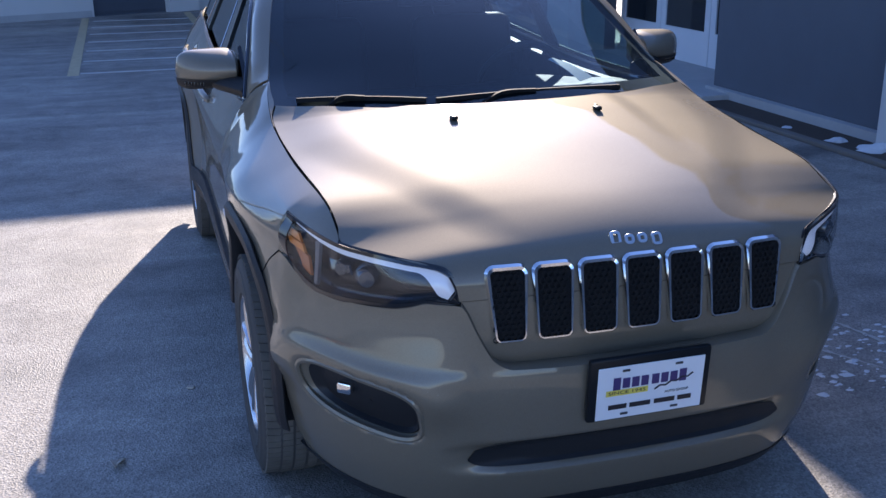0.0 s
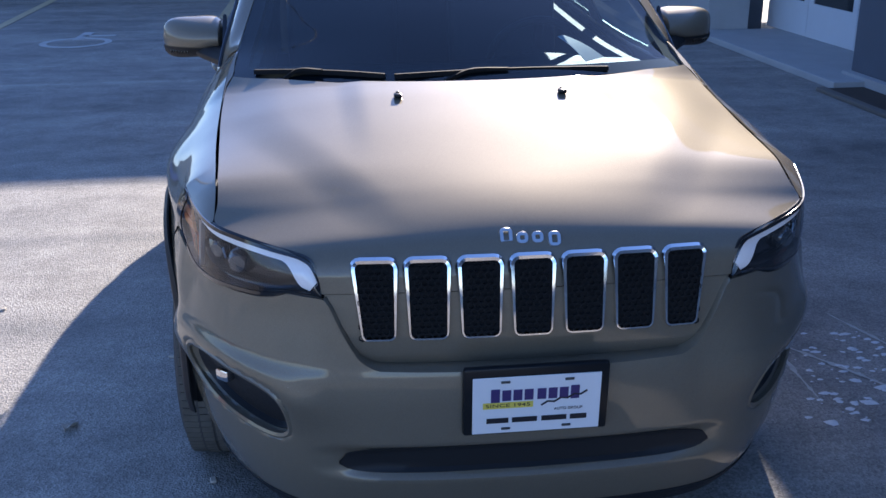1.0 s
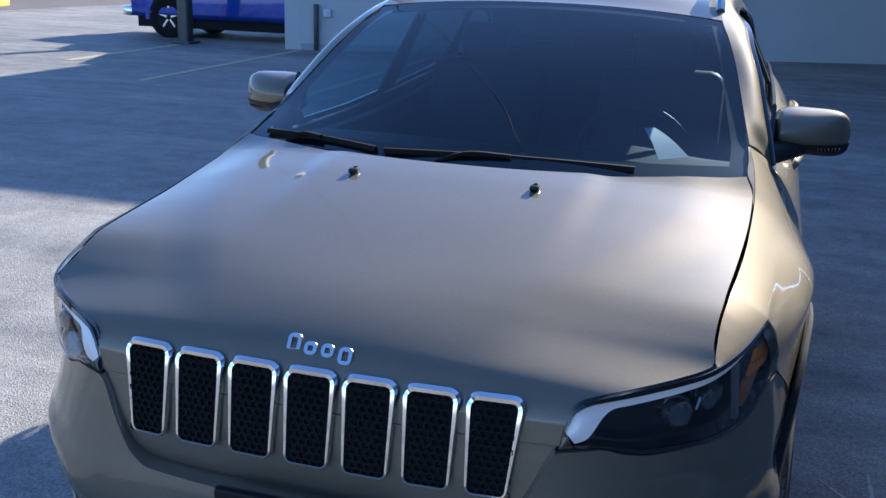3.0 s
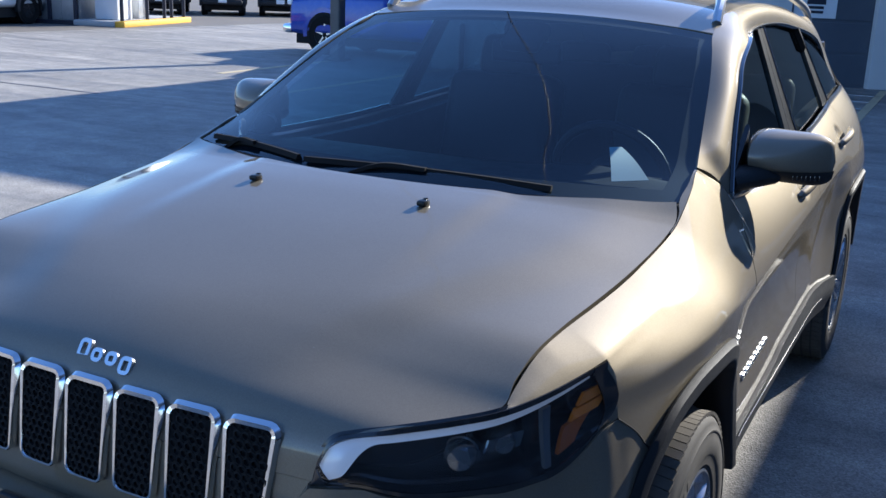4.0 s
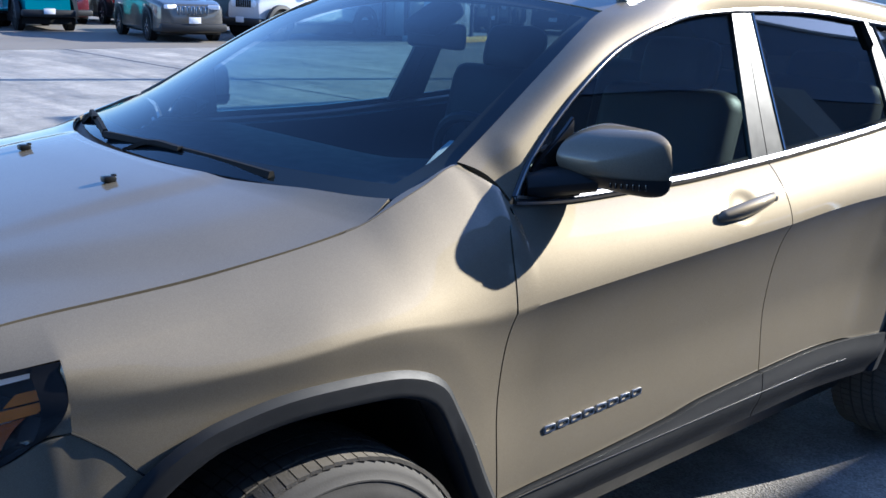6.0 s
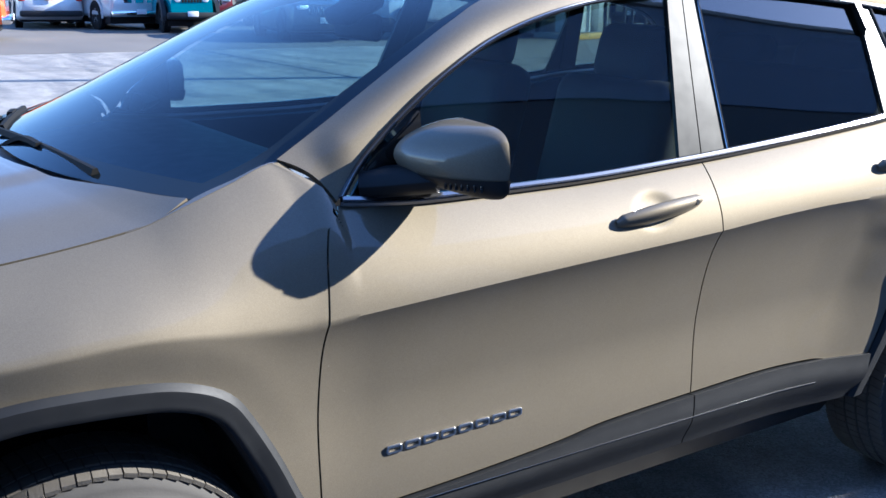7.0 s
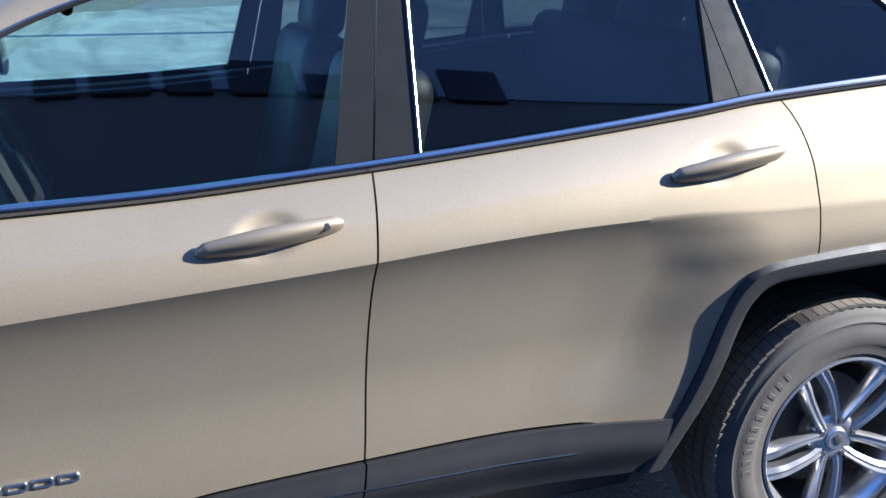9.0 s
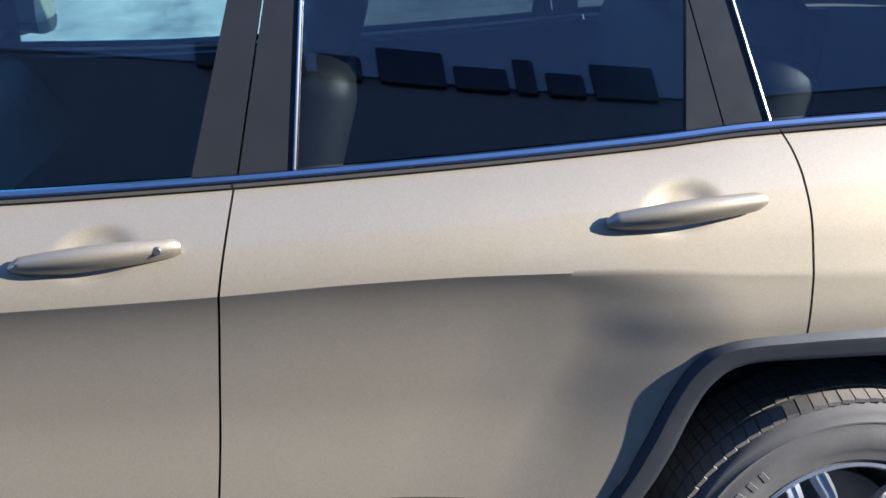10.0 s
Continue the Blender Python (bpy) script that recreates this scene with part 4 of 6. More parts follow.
for k in range(7):
    slot = slot_outline(k, 0.004)
    ring = [Vector((x, front_y(x, z) - 0.009, z)) for x, z in slot]
    bm = bmesh.new()
    vs = [bm.verts.new((x, front_y(x, z) - 0.009, z)) for x, z in slot]
    c0 = bm.verts.new(((k - 3) * 0.1215, front_y((k - 3) * 0.1215, 0.832) - 0.010, 0.832))
    for i in range(len(vs)):
        bm.faces.new((c0, vs[i - 1], vs[i]))
    bmesh.ops.recalc_face_normals(bm, faces=bm.faces)
    grille_slot = part("grille_slot", bm, M["gap"], car, "black grille slot in a chrome surround")
    sections = []
    bm = bmesh.new()
    n = len(ring)
    for i in range(n):
        d = (ring[(i + 1) % n] - ring[i - 1]).normalized()
        out = d.cross(Vector((0, 1, 0))).normalized()
        wide = 0.0115 if ring[i].z > 0.85 else 0.0050
        prof = ((0.004, 0.006), (wide, 0.001), (wide * 0.6, -0.010), (-0.001, -0.010), (-0.0035, -0.003), (-0.0035, 0.006))
        sections.append([bm.verts.new(ring[i] - out * a + Vector((0, b, 0))) for a, b in prof])
    for i in range(n):
        p, q = sections[i], sections[(i + 1) % n]
        for j in range(6):
            bm.faces.new((p[j], p[(j + 1) % 6], q[(j + 1) % 6], q[j]))
    bmesh.ops.recalc_face_normals(bm, faces=bm.faces)
    part("surround", bm, M["chrome"], grille_slot, "bright chrome")
    # honeycomb
    bm = bmesh.new()
    for row in range(13):
        for col in range(7):
            hx = (k - 3) * 0.1215 - 0.048 + col * 0.016 + (0.008 if row % 2 else 0)
            hz = 0.746 + row * 0.0142
            half = 0.040 - 0.006 * (0.925 - hz) / 0.19
            if abs(hx - (k - 3) * 0.1215) > half:
                continue
            y = front_y(hx, hz) - 0.0145
            ro = [bm.verts.new((hx + 0.0093 * math.sin(a), y, hz + 0.0093 * math.cos(a))) for a in (math.pi / 3 * q for q in range(6))]
            ri = [bm.verts.new((hx + 0.0070 * math.sin(a), y - 0.001, hz + 0.0070 * math.cos(a))) for a in (math.pi / 3 * q for q in range(6))]
            rb = [bm.verts.new((hx + 0.0064 * math.sin(a), y + 0.004, hz + 0.0064 * math.cos(a))) for a in (math.pi / 3 * q for q in range(6))]
            for q in range(6):
                bm.faces.new((ro[q], ro[(q + 1) % 6], ri[(q + 1) % 6], ri[q]))
                bm.faces.new((ri[q], ri[(q + 1) % 6], rb[(q + 1) % 6], rb[q]))
    bmesh.ops.recalc_face_normals(bm, faces=bm.faces)
    part("honeycomb", bm, M["gap"], grille_slot, soft=False)

# maker's badge on the bonnet's nose, as plain raised shapes
badge_widths = ((-0.055, 0.030, 0.040, -0.002), (-0.018, 0.028, 0.028, -0.006), (0.018, 0.028, 0.028, -0.006), (0.057, 0.030, 0.036, -0.010))
for bx, bw, bh, dz in badge_widths:
    z = 0.962 + dz
    y = curve_at([(0.895, -0.905), (0.938, -0.885), (0.972, -0.845)], z)
    turn = Matrix.Rotation(radians(-32), 4, "X")
    part("badge_shape", ring_shape(bw, bh, 0.0085, 0.008, 0.011, Matrix.Translation((bx, y - 0.003, z)) @ turn), M["satin_chrome"], car, "raised silver badge shape")

# ---- front bumper ----
PLAN = [(0.0, -0.955, 0), (0.25, -0.947, 0), (0.45, -0.918, 0), (0.58, -0.862, 0), (0.69, -0.765, 0), (0.78, -0.635, 0), (0.84, -0.50, 0), (0.885, -0.35, 0), (0.90, -0.27, 0)]
INSET = [(0.20, 0.095), (0.24, 0.065), (0.30, 0.038), (0.36, 0.018), (0.42, 0.006), (0.50, -0.004), (0.60, -0.012), (0.645, -0.009), (0.68, -0.001), (0.75, 0.003), (0.85, 0.006), (0.90, 0.008)]
BUMPER_TOP = [(0.0, 0.664), (0.355, 0.670), (0.40, 0.69), (0.445, 0.765), (0.485, 0.842), (0.53, 0.845), (0.561, 0.846), (0.60, 0.832), (0.643, 0.822), (0.726, 0.815), (0.78, 0.813), (0.81, 0.828), (0.825, 0.846), (0.846, 0.879), (0.857, 0.882), (0.872, 0.845), (0.890, 0.784), (0.90, 0.75)]
plan_steps = [path_at(PLAN, k / 200) for k in range(201)]


def plan_end(z):
    y_end = curve_at([(0.2, -0.44), (0.45, -0.435), (0.58, -0.425), (0.69, -0.405), (0.77, -0.35), (0.80, -0.33)], z)
    return max(k for k in range(201) if plan_steps[k].y <= y_end) / 200


def fog_reach(x, z):
    """1 at the rim of the fog-lamp pocket, a rounded slanting shape."""
    px, pz = (x - 0.695) / 0.122, (z - 0.545 - 0.14 * (x - 0.695)) / 0.080
    return (abs(px) ** 3.4 + abs(pz) ** 3.4) ** (1 / 3.4)


def fog_point(turn, reach, out):
    """A point of the pocket, by its angle and its reach from the middle."""
    c, d = math.cos(turn), math.sin(turn)
    k = reach * (abs(c) ** 3.4 + abs(d) ** 3.4) ** (-1 / 3.4)
    x = 0.695 + 0.122 * c * k
    return nose(along_plan(x), 0.545 + 0.14 * (x - 0.695) + 0.080 * d * k, out)


def along_plan(x):
    """The share of the plan's length at which it reaches x."""
    i = max(k for k in range(200) if plan_steps[k].x <= x)
    a, b = plan_steps[i].x, plan_steps[i + 1].x
    return (i + (x - a) / max(1e-6, b - a)) / 200


def nose(a, z, out=0.0):
    """A point of the bumper's skin, a along its plan (signed), out proud of it."""
    b = abs(a)
    p = path_at(PLAN, b)
    d = path_at(PLAN, min(1, b + 0.01)) - path_at(PLAN, max(0, b - 0.01))
    n = Vector((d.y, -d.x, 0)).normalized()
    inset = curve_at(INSET, z)
    # fog-lamp pocket and low intake
    mid = path_at(PLAN, b)
    inset -= 0.024 * smooth01(0.40, 0.56, mid.x) * smooth01(0.46, 0.60, z) * (1 - smooth01(0.64, 0.82, z))
    r = fog_reach(mid.x, z)
    inset += 0.050 * (1 - smooth01(0.80, 1.08, r)) - 0.006 * math.exp(-((r - 1.35) / 0.30) ** 2) * smooth01(0.52, 0.60, z)
    ix, iz = mid.x / 0.52, (z - 0.415) / 0.050
    r2 = (abs(ix) ** 6 + abs(iz) ** 4) ** 0.2
    inset += 0.035 * (1 - smooth01(0.60, 1.10, r2))
    q = p - n * (inset - out)
    return Vector((math.copysign(q.x, a) if b > 1e-6 else 0.0, q.y, z))


def bumper(u, v):
    a = 2 * u - 1
    z = 0.5
    for _ in range(5):
        b = a * plan_end(z)
        z = 0.225 + (curve_at(BUMPER_TOP, path_at(PLAN, abs(b)).x) - GAP - 0.225) * v
    q = nose(b, z)
    k = smooth01(-0.58, -0.40, q.y) * smooth01(0.55, 0.72, z)
    q.x += k * (math.copysign(fender_x(max(LAMP_END, q.y), z), q.x) - q.x)
    return q


front_bumper = part("front_bumper", sheet(bumper, 180, 64, 0.010), PAINT, car)


def lip(u, v):
    b = (2 * u - 1) * plan_at_x(0.482)
    x = path_at(PLAN, abs(b)).x
    z = curve_at(BUMPER_TOP, x) - GAP
    p = nose(b, z)
    return p.lerp(Vector((p.x * 0.985, front_y(p.x, z) + 0.004, z + 0.003)), v) + Vector((0, 0, 0.004 * math.sin(math.pi * v)))


def plan_at_x(x):
    return min(range(201), key=lambda k: abs(plan_steps[k].x - x)) / 200


part("bumper_lip", sheet(lip, 60, 4, 0.006), PAINT, front_bumper)


def intake(u, v):
    a = 2 * u - 1
    return nose(a * plan_at_x(0.47), 0.412 + (v - 0.5) * 0.070 * max(0.0, 1 - abs(a) ** 7) ** 0.35, 0.004)


part("low_intake", sheet(intake, 60, 8, 0.006), M["plastic"], front_bumper, "black plastic intake")
for s in (1, -1):
    fog = part("fog_lamp_bezel", sheet(lambda u, v: fog_point(2 * math.pi * u, 0.02 + 0.90 * v, 0.003), 48, 10, 0.004, -s), M["plastic"], front_bumper, "dark plastic recess")
    rim = [fog_point(2 * math.pi * k / 56, 1.0, 0.001) for k in range(56)]
    part("fog_trim", sweep(rim, [(-0.007, -0.007), (0.004, -0.008), (0.009, -0.002), (0.008, 0.005), (0.001, 0.009), (-0.007, 0.006)], up=Vector((0.6, -0.8, 0)), closed=True, side=s), PAINT, fog, "bronze-grey pocket rim")
    lamp_at = nose(plan_at_x(0.735), 0.572, 0.020)
    part("fog_lamp", block((0.044, 0.03, 0.032), (lamp_at.x * s, lamp_at.y, lamp_at.z), 0.007, 2, Matrix.Rotation(radians(42 * s), 4, "Z")), M["chrome"], fog, "small chrome fog lamp")
part("chin", sheet(lambda u, v: nose((2 * u - 1) * 0.90, 0.20 + 0.05 * v, 0.004), 60, 4, 0.02), M["plastic"], front_bumper, "black plastic chin")

# ---- headlamps ----
LAMP_LOW = [(0.484, -0.894, 0.842), (0.53, -0.880, 0.848), (0.561, -0.863, 0.846), (0.599, -0.837, 0.833), (0.643, -0.805, 0.823), (0.726, -0.718, 0.816), (0.78, -0.633, 0.814), (0.815, -0.565, 0.832), (0.842, -0.484, 0.878)]
LAMP_TOP = [(0.484, -0.894, 0.850), (0.494, -0.887, 0.893), (0.512, -0.876, 0.926), (0.545, -0.855, 0.936), (0.601, -0.820, 0.944), (0.680, -0.768, 0.958), (0.738, -0.705, 0.966), (0.785, -0.600, 0.976), (0.829, -0.450, 0.991)]


def lamp(u, v, out=0.0):
    a, b = index_path(LAMP_LOW, u * 8), index_path(LAMP_TOP, u * 8)
    p = a.lerp(b, v)
    n = Vector((0.25 + 0.7 * u, -1 + 0.55 * u, 0.25)).normalized()
    p.y += 0.034 * smooth01(0.93, 1.0, u) * math.sin(math.pi * min(1, v * 1.15)) * 0.5
    p.x += 0.019 * smooth01(0.90, 1.0, u) * math.sin(math.pi * min(1, v * 1.15))
    return p + n * (0.014 * math.sin(math.pi * v) * math.sin(math.pi * min(1, u + 0.12)) + out)


M["lamp_black"] = plain("lamp_black", (0.018, 0.018, 0.020), 0.25, coat=0.3)
M["lamp_white"] = plain("light_guide", (0.74, 0.75, 0.75), 0.30, coat=0.6, emit=0.05)
M["projector"] = plain("projector_glass", (0.10, 0.11, 0.12), 0.08, metal=0.6, coat=1.0)
M["amber_dark"] = plain("amber_reflector", (0.42, 0.10, 0.012), 0.25, coat=1.0, bump=0.3, bump_scale=300)
M["lamp_grey"] = plain("lamp_grey", (0.10, 0.105, 0.115), 0.3, coat=0.4)
M["amber"] = plain("amber_lens", (0.75, 0.22, 0.02), 0.2, coat=1.0, bump=0.3, bump_scale=300)
for s in (1, -1):
    housing = part("headlamp", sheet(lambda u, v: lamp(u, v, -0.045 * min(1, 8 * v * (1 - v), 9 * u, 9 * (1 - u)) - 0.003), 48, 16, 0.006, s), M["lamp_black"], car, "dark headlamp with a white light strip")
    part("lamp_surround", sheet(lambda u, v: Vector(lamp(1.0, 1 - u, 0.0)).lerp(Vector((fender_x(LAMP_END, 0.994 - 0.110 * u) + 0.0005, LAMP_END + 0.002, 0.994 - 0.110 * u)), v), 16, 3, 0.0, s), PAINT, housing, "body-coloured edge")
    cover = part("lens", sheet(lambda u, v: lamp(u, v, 0.001), 48, 14, 0.0, s), M["lens"], housing, "clear plastic lens")
    cover.visible_shadow = False
    part("light_strip", sheet(lambda u, v: lamp(0.09 + 0.875 * u, 0.925 - (0.135 - 0.075 * u + 0.52 * (1 - smooth01(0.06, 0.40, u))) * (1 - v) - 0.02 * (1 - u), -0.008), 48, 6, 0.01, s), M["lamp_white"], housing, "white light strip")
    part("lamp_border", merge(sheet(lambda u, v: lamp(u, 0.935 + 0.065 * v, 0.0022), 48, 2, 0.004, s), sheet(lambda u, v: lamp(u, 0.075 * v, 0.0022), 48, 2, 0.004, s),
                              sheet(lambda u, v: lamp(0.968 + 0.032 * u, v, 0.003), 4, 16, 0.004, s), sheet(lambda u, v: lamp(0.07 * u, v, 0.003), 4, 8, 0.004, s)), M["gloss_black"], housing, "black border")
    part("turn_reflector", sheet(lambda u, v: lamp(0.850 + 0.060 * u + 0.040 * v, 0.16 + 0.27 * v, -0.012), 10, 6, 0.008, s), M["amber_dark"], housing, "dim amber reflector")
    for v0 in (0.45, 0.60):
        part("turn_lamp", sheet(lambda u, v: lamp(0.862 + 0.058 * u + 0.040 * (v0 - 0.16 + 0.12 * v) / 0.27, v0 + 0.125 * v, -0.008), 10, 6, 0.008, s), M["amber"], housing, "amber turn lamp")
    part("lamp_fin", sheet(lambda u, v: lamp(0.790 + 0.022 * u + 0.052 * v, 0.10 + 0.72 * v, -0.006), 4, 12, 0.010, s), M["lamp_grey"], housing, "grey divider")
    part("reflector_cup", sheet(lambda u, v: lamp(0.655 + 0.10 * u + 0.03 * v, 0.50 + 0.16 * v, -0.016 - 0.012 * math.sin(math.pi * u)), 10, 6, 0.004, s), M["projector"], housing, "dark reflector")
    pr = lamp(0.60, 0.48, -0.020)
    aim = Matrix.Translation((pr.x * s, pr.y, pr.z)) @ Matrix.Rotation(radians(20 * s), 4, "Z")
    bm = lathe([(0.0, -0.006), (0.020, -0.003), (0.028, 0.006), (0.030, 0.02), (0.033, 0.022), (0.033, 0.04)], "y", 28)
    bmesh.ops.transform(bm, matrix=aim, verts=bm.verts)
    part("projector", bm, M["projector"], housing, "dark glass projector")
    pr = lamp(0.72, 0.55, -0.022)
    aim = Matrix.Translation((pr.x * s, pr.y, pr.z)) @ Matrix.Rotation(radians(38 * s), 4, "Z")
    bm = lathe([(0.0, -0.004), (0.016, -0.002), (0.021, 0.006), (0.024, 0.02), (0.024, 0.035)], "y", 24)
    bmesh.ops.transform(bm, matrix=aim, verts=bm.verts)
    part("projector", bm, M["projector"], housing, "dark glass projector")

# ---- number plate holder and dealer's plate ----
plate_tilt = Matrix.Rotation(radians(4), 4, "X")
part("plate_holder", block((0.345, 0.022, 0.180), (0, -0.978, 0.598), 0.008, 2, plate_tilt), M["satin_black"], car, "black plate holder")
M["plate_white"] = plain("plate_white", (0.80, 0.80, 0.80), 0.35, noise_scale=20, vary=0.04)
plate = part("dealer_plate", block((0.302, 0.003, 0.150), (0, -0.9915, 0.590), 0.001, 1, plate_tilt), M["plate_white"], car, "white dealer plate with purple and yellow print")

def text_mesh(body, size, at, turn, wide=None):
    """Words as a thin raised mesh in the built-in font."""
    cu = bpy.data.curves.new("words", "FONT")
    cu.body, cu.size, cu.align_x, cu.align_y, cu.extrude = body, size, "CENTER", "CENTER", 0.0004
    ob = bpy.data.objects.new("words", cu)
    scene.collection.objects.link(ob)
    me = bpy.data.meshes.new_from_object(ob.evaluated_get(bpy.context.evaluated_depsgraph_get()))
    bpy.data.objects.remove(ob)
    bm = bmesh.new()
    bm.from_mesh(me)
    bpy.data.meshes.remove(me)
    if wide:
        xs = [v.co.x for v in bm.verts]
        k = wide / (max(xs) - min(xs))
        for v in bm.verts:
            v.co.x *= k
    bmesh.ops.transform(bm, matrix=Matrix.Translation(at) @ turn @ Matrix.Rotation(radians(90), 4, "X"), verts=bm.verts)
    return bm


M["plate_purple"] = plain("plate_purple", (0.055, 0.035, 0.14), 0.4)
M["plate_yellow"] = plain("plate_yellow", (0.75, 0.62, 0.10), 0.4)
M["plate_black"] = plain("plate_black", (0.015, 0.015, 0.02), 0.4)


def on_plate(x, z, out=0.0026):
    return Vector((0, -0.9915, 0.590)) + plate_tilt @ Vector((x, -out, z))


for k in range(8):
    tall = 0.036 if k in (0, 7) else 0.029
    part("print_shape", block((0.021, 0.0012, tall), on_plate(-0.098 + 0.0262 * k + (0.004 if k > 3 else 0), 0.027), 0.003, 1, plate_tilt), M["plate_purple"], plate, "purple print shape")
part("print_band", block((0.118, 0.0010, 0.016), on_plate(-0.068, 0.001), 0, turn=plate_tilt), M["plate_yellow"], plate, "yellow print band")
part("print_words", text_mesh("SINCE 1945", 0.0125, on_plate(-0.068, 0.001, 0.0034), plate_tilt, 0.104), M["plate_black"], plate, soft=False)
part("print_swash", sweep([on_plate(0.010 + 0.0155 * k, -0.004 + 0.004 * k + 0.006 * (k % 2), 0.003) for k in range(8)], [(-0.0006, -0.0022), (0.0006, -0.0022), (0.0006, 0.0022), (-0.0006, 0.0022)], up=Vector((0, 0, 1))), M["plate_black"], plate, "black script stroke")
part("print_words", text_mesh("AUTO GROUP", 0.0100, on_plate(0.075, -0.016, 0.0030), plate_tilt, 0.068), M["plate_black"], plate, soft=False)
for x, w in ((-0.092, 0.052), (-0.028, 0.060), (0.042, 0.060), (0.100, 0.040)):
    part("print_bar", block((w, 0.0010, 0.014), on_plate(x, -0.040), 0.002, 1, plate_tilt), M["plate_black"], plate, "black print bar")
for x, z in ((-0.075, 0.063), (0.075, 0.063), (-0.072, -0.062), (0.072, -0.062)):
    part("plate_screw", block((0.022, 0.003, 0.007), on_plate(x, z, 0.003), 0.002, 1, plate_tilt), M["dark_metal"], plate, "dark screw")

# ---- roof, pillars, windshield ----
FRAME = [(0.818, 0.538, 1.130), (0.80, 0.60, 1.205), (0.776, 0.70, 1.283), (0.748, 0.84, 1.372), (0.715, 1.0, 1.445), (0.69, 1.2, 1.50), (0.643, 1.45, 1.53), (0.634, 1.8, 1.543), (0.642, 2.2, 1.528), (0.672, 2.74, 1.462), (0.708, 2.95, 1.325), (0.755, 3.05, 1.222)]
EAVE = [(0.748, 0.442, 1.212), (0.726, 0.55, 1.270), (0.704, 0.66, 1.332), (0.675, 0.80, 1.41), (0.645, 0.92, 1.472), (0.612, 1.05, 1.526), (0.59, 1.3, 1.585), (0.58, 1.75, 1.612), (0.582, 2.2, 1.602), (0.595, 2.75, 1.556), (0.605, 3.12, 1.512), (0.66, 3.55, 1.235)]


def rail(u, v):
    a, b = index_path(FRAME, u * 11), index_path(EAVE, u * 11)
    n = Vector((0.75, -0.25 * (1 - u), 0.6)).normalized()
    p = a.lerp(b, v) + n * 0.016 * math.sin(math.pi * v) * smooth01(0.0, 0.10, u)
    k = (1 - smooth01(0.0, 0.05, u)) * math.sin(math.pi * v)
    return p + Vector((0.0, 0.009, 0.012)) * k


def eave_at(y):
    return curve_at([(q[1], q[0], q[2]) for q in EAVE], y)


def roof(u, v):
    a = 2 * u - 1
    b = abs(a)
    y0 = 1.035 + 0.015 * b * b
    y = y0 + (3.50 - y0) * v
    ex, ez = eave_at(max(1.05, y))
    crown = (0.036 + 0.012 * smooth01(0, 0.2, v)) * (1 - b ** 2.2)
    return a * ex, y, ez + crown


GLASS_EDGE = [(0.753, 0.270, 1.154)] + EAVE[:6]


def windshield(u, v, out=0.0):
    a = 2 * u - 1
    b = abs(a)
    e = path_at(GLASS_EDGE, v)
    yc, zc = 0.075 + 0.960 * v, 1.150 + 0.412 * v
    bulge = 0.016 * math.sin(math.pi * v) * (1 - b * b)
    p = Vector((a * (e.x + 0.002), yc + (e.y - yc) * b ** 2.2, zc + (e.z - 0.004 - zc) * b ** 2.2))
    return p + Vector((0, -0.45, 0.9)) * (bulge + out)


part("roof", sheet(roof, 40, 60, 0.02), PAINT, car)
glass = part("windshield", sheet(windshield, 48, 30, 0.0), M["windshield"], car, "tinted windshield")
glass.visible_shadow = False
part("frit_band", merge(sheet(lambda u, v: windshield(u, 0.07 * v, -0.003), 48, 2, 0.0), sheet(lambda u, v: windshield(u, 0.95 + 0.05 * v, -0.003), 48, 2, 0.0),
                        sheet(lambda u, v: windshield(0.035 * u, v, -0.003), 2, 30, 0.0), sheet(lambda u, v: windshield(0.965 + 0.035 * u, v, -0.003), 2, 30, 0.0)), M["gap"], glass, "black glass border")
part("cowl", sheet(lambda u, v: ((2 * u - 1) * 0.745, 0.01 + 0.19 * abs(2 * u - 1) ** 2.4 + 0.09 * v, 1.118 + 0.006 * (2 * u - 1) ** 2 + 0.026 * v), 40, 6, 0.01), M["plastic"], car, "black cowl panel")

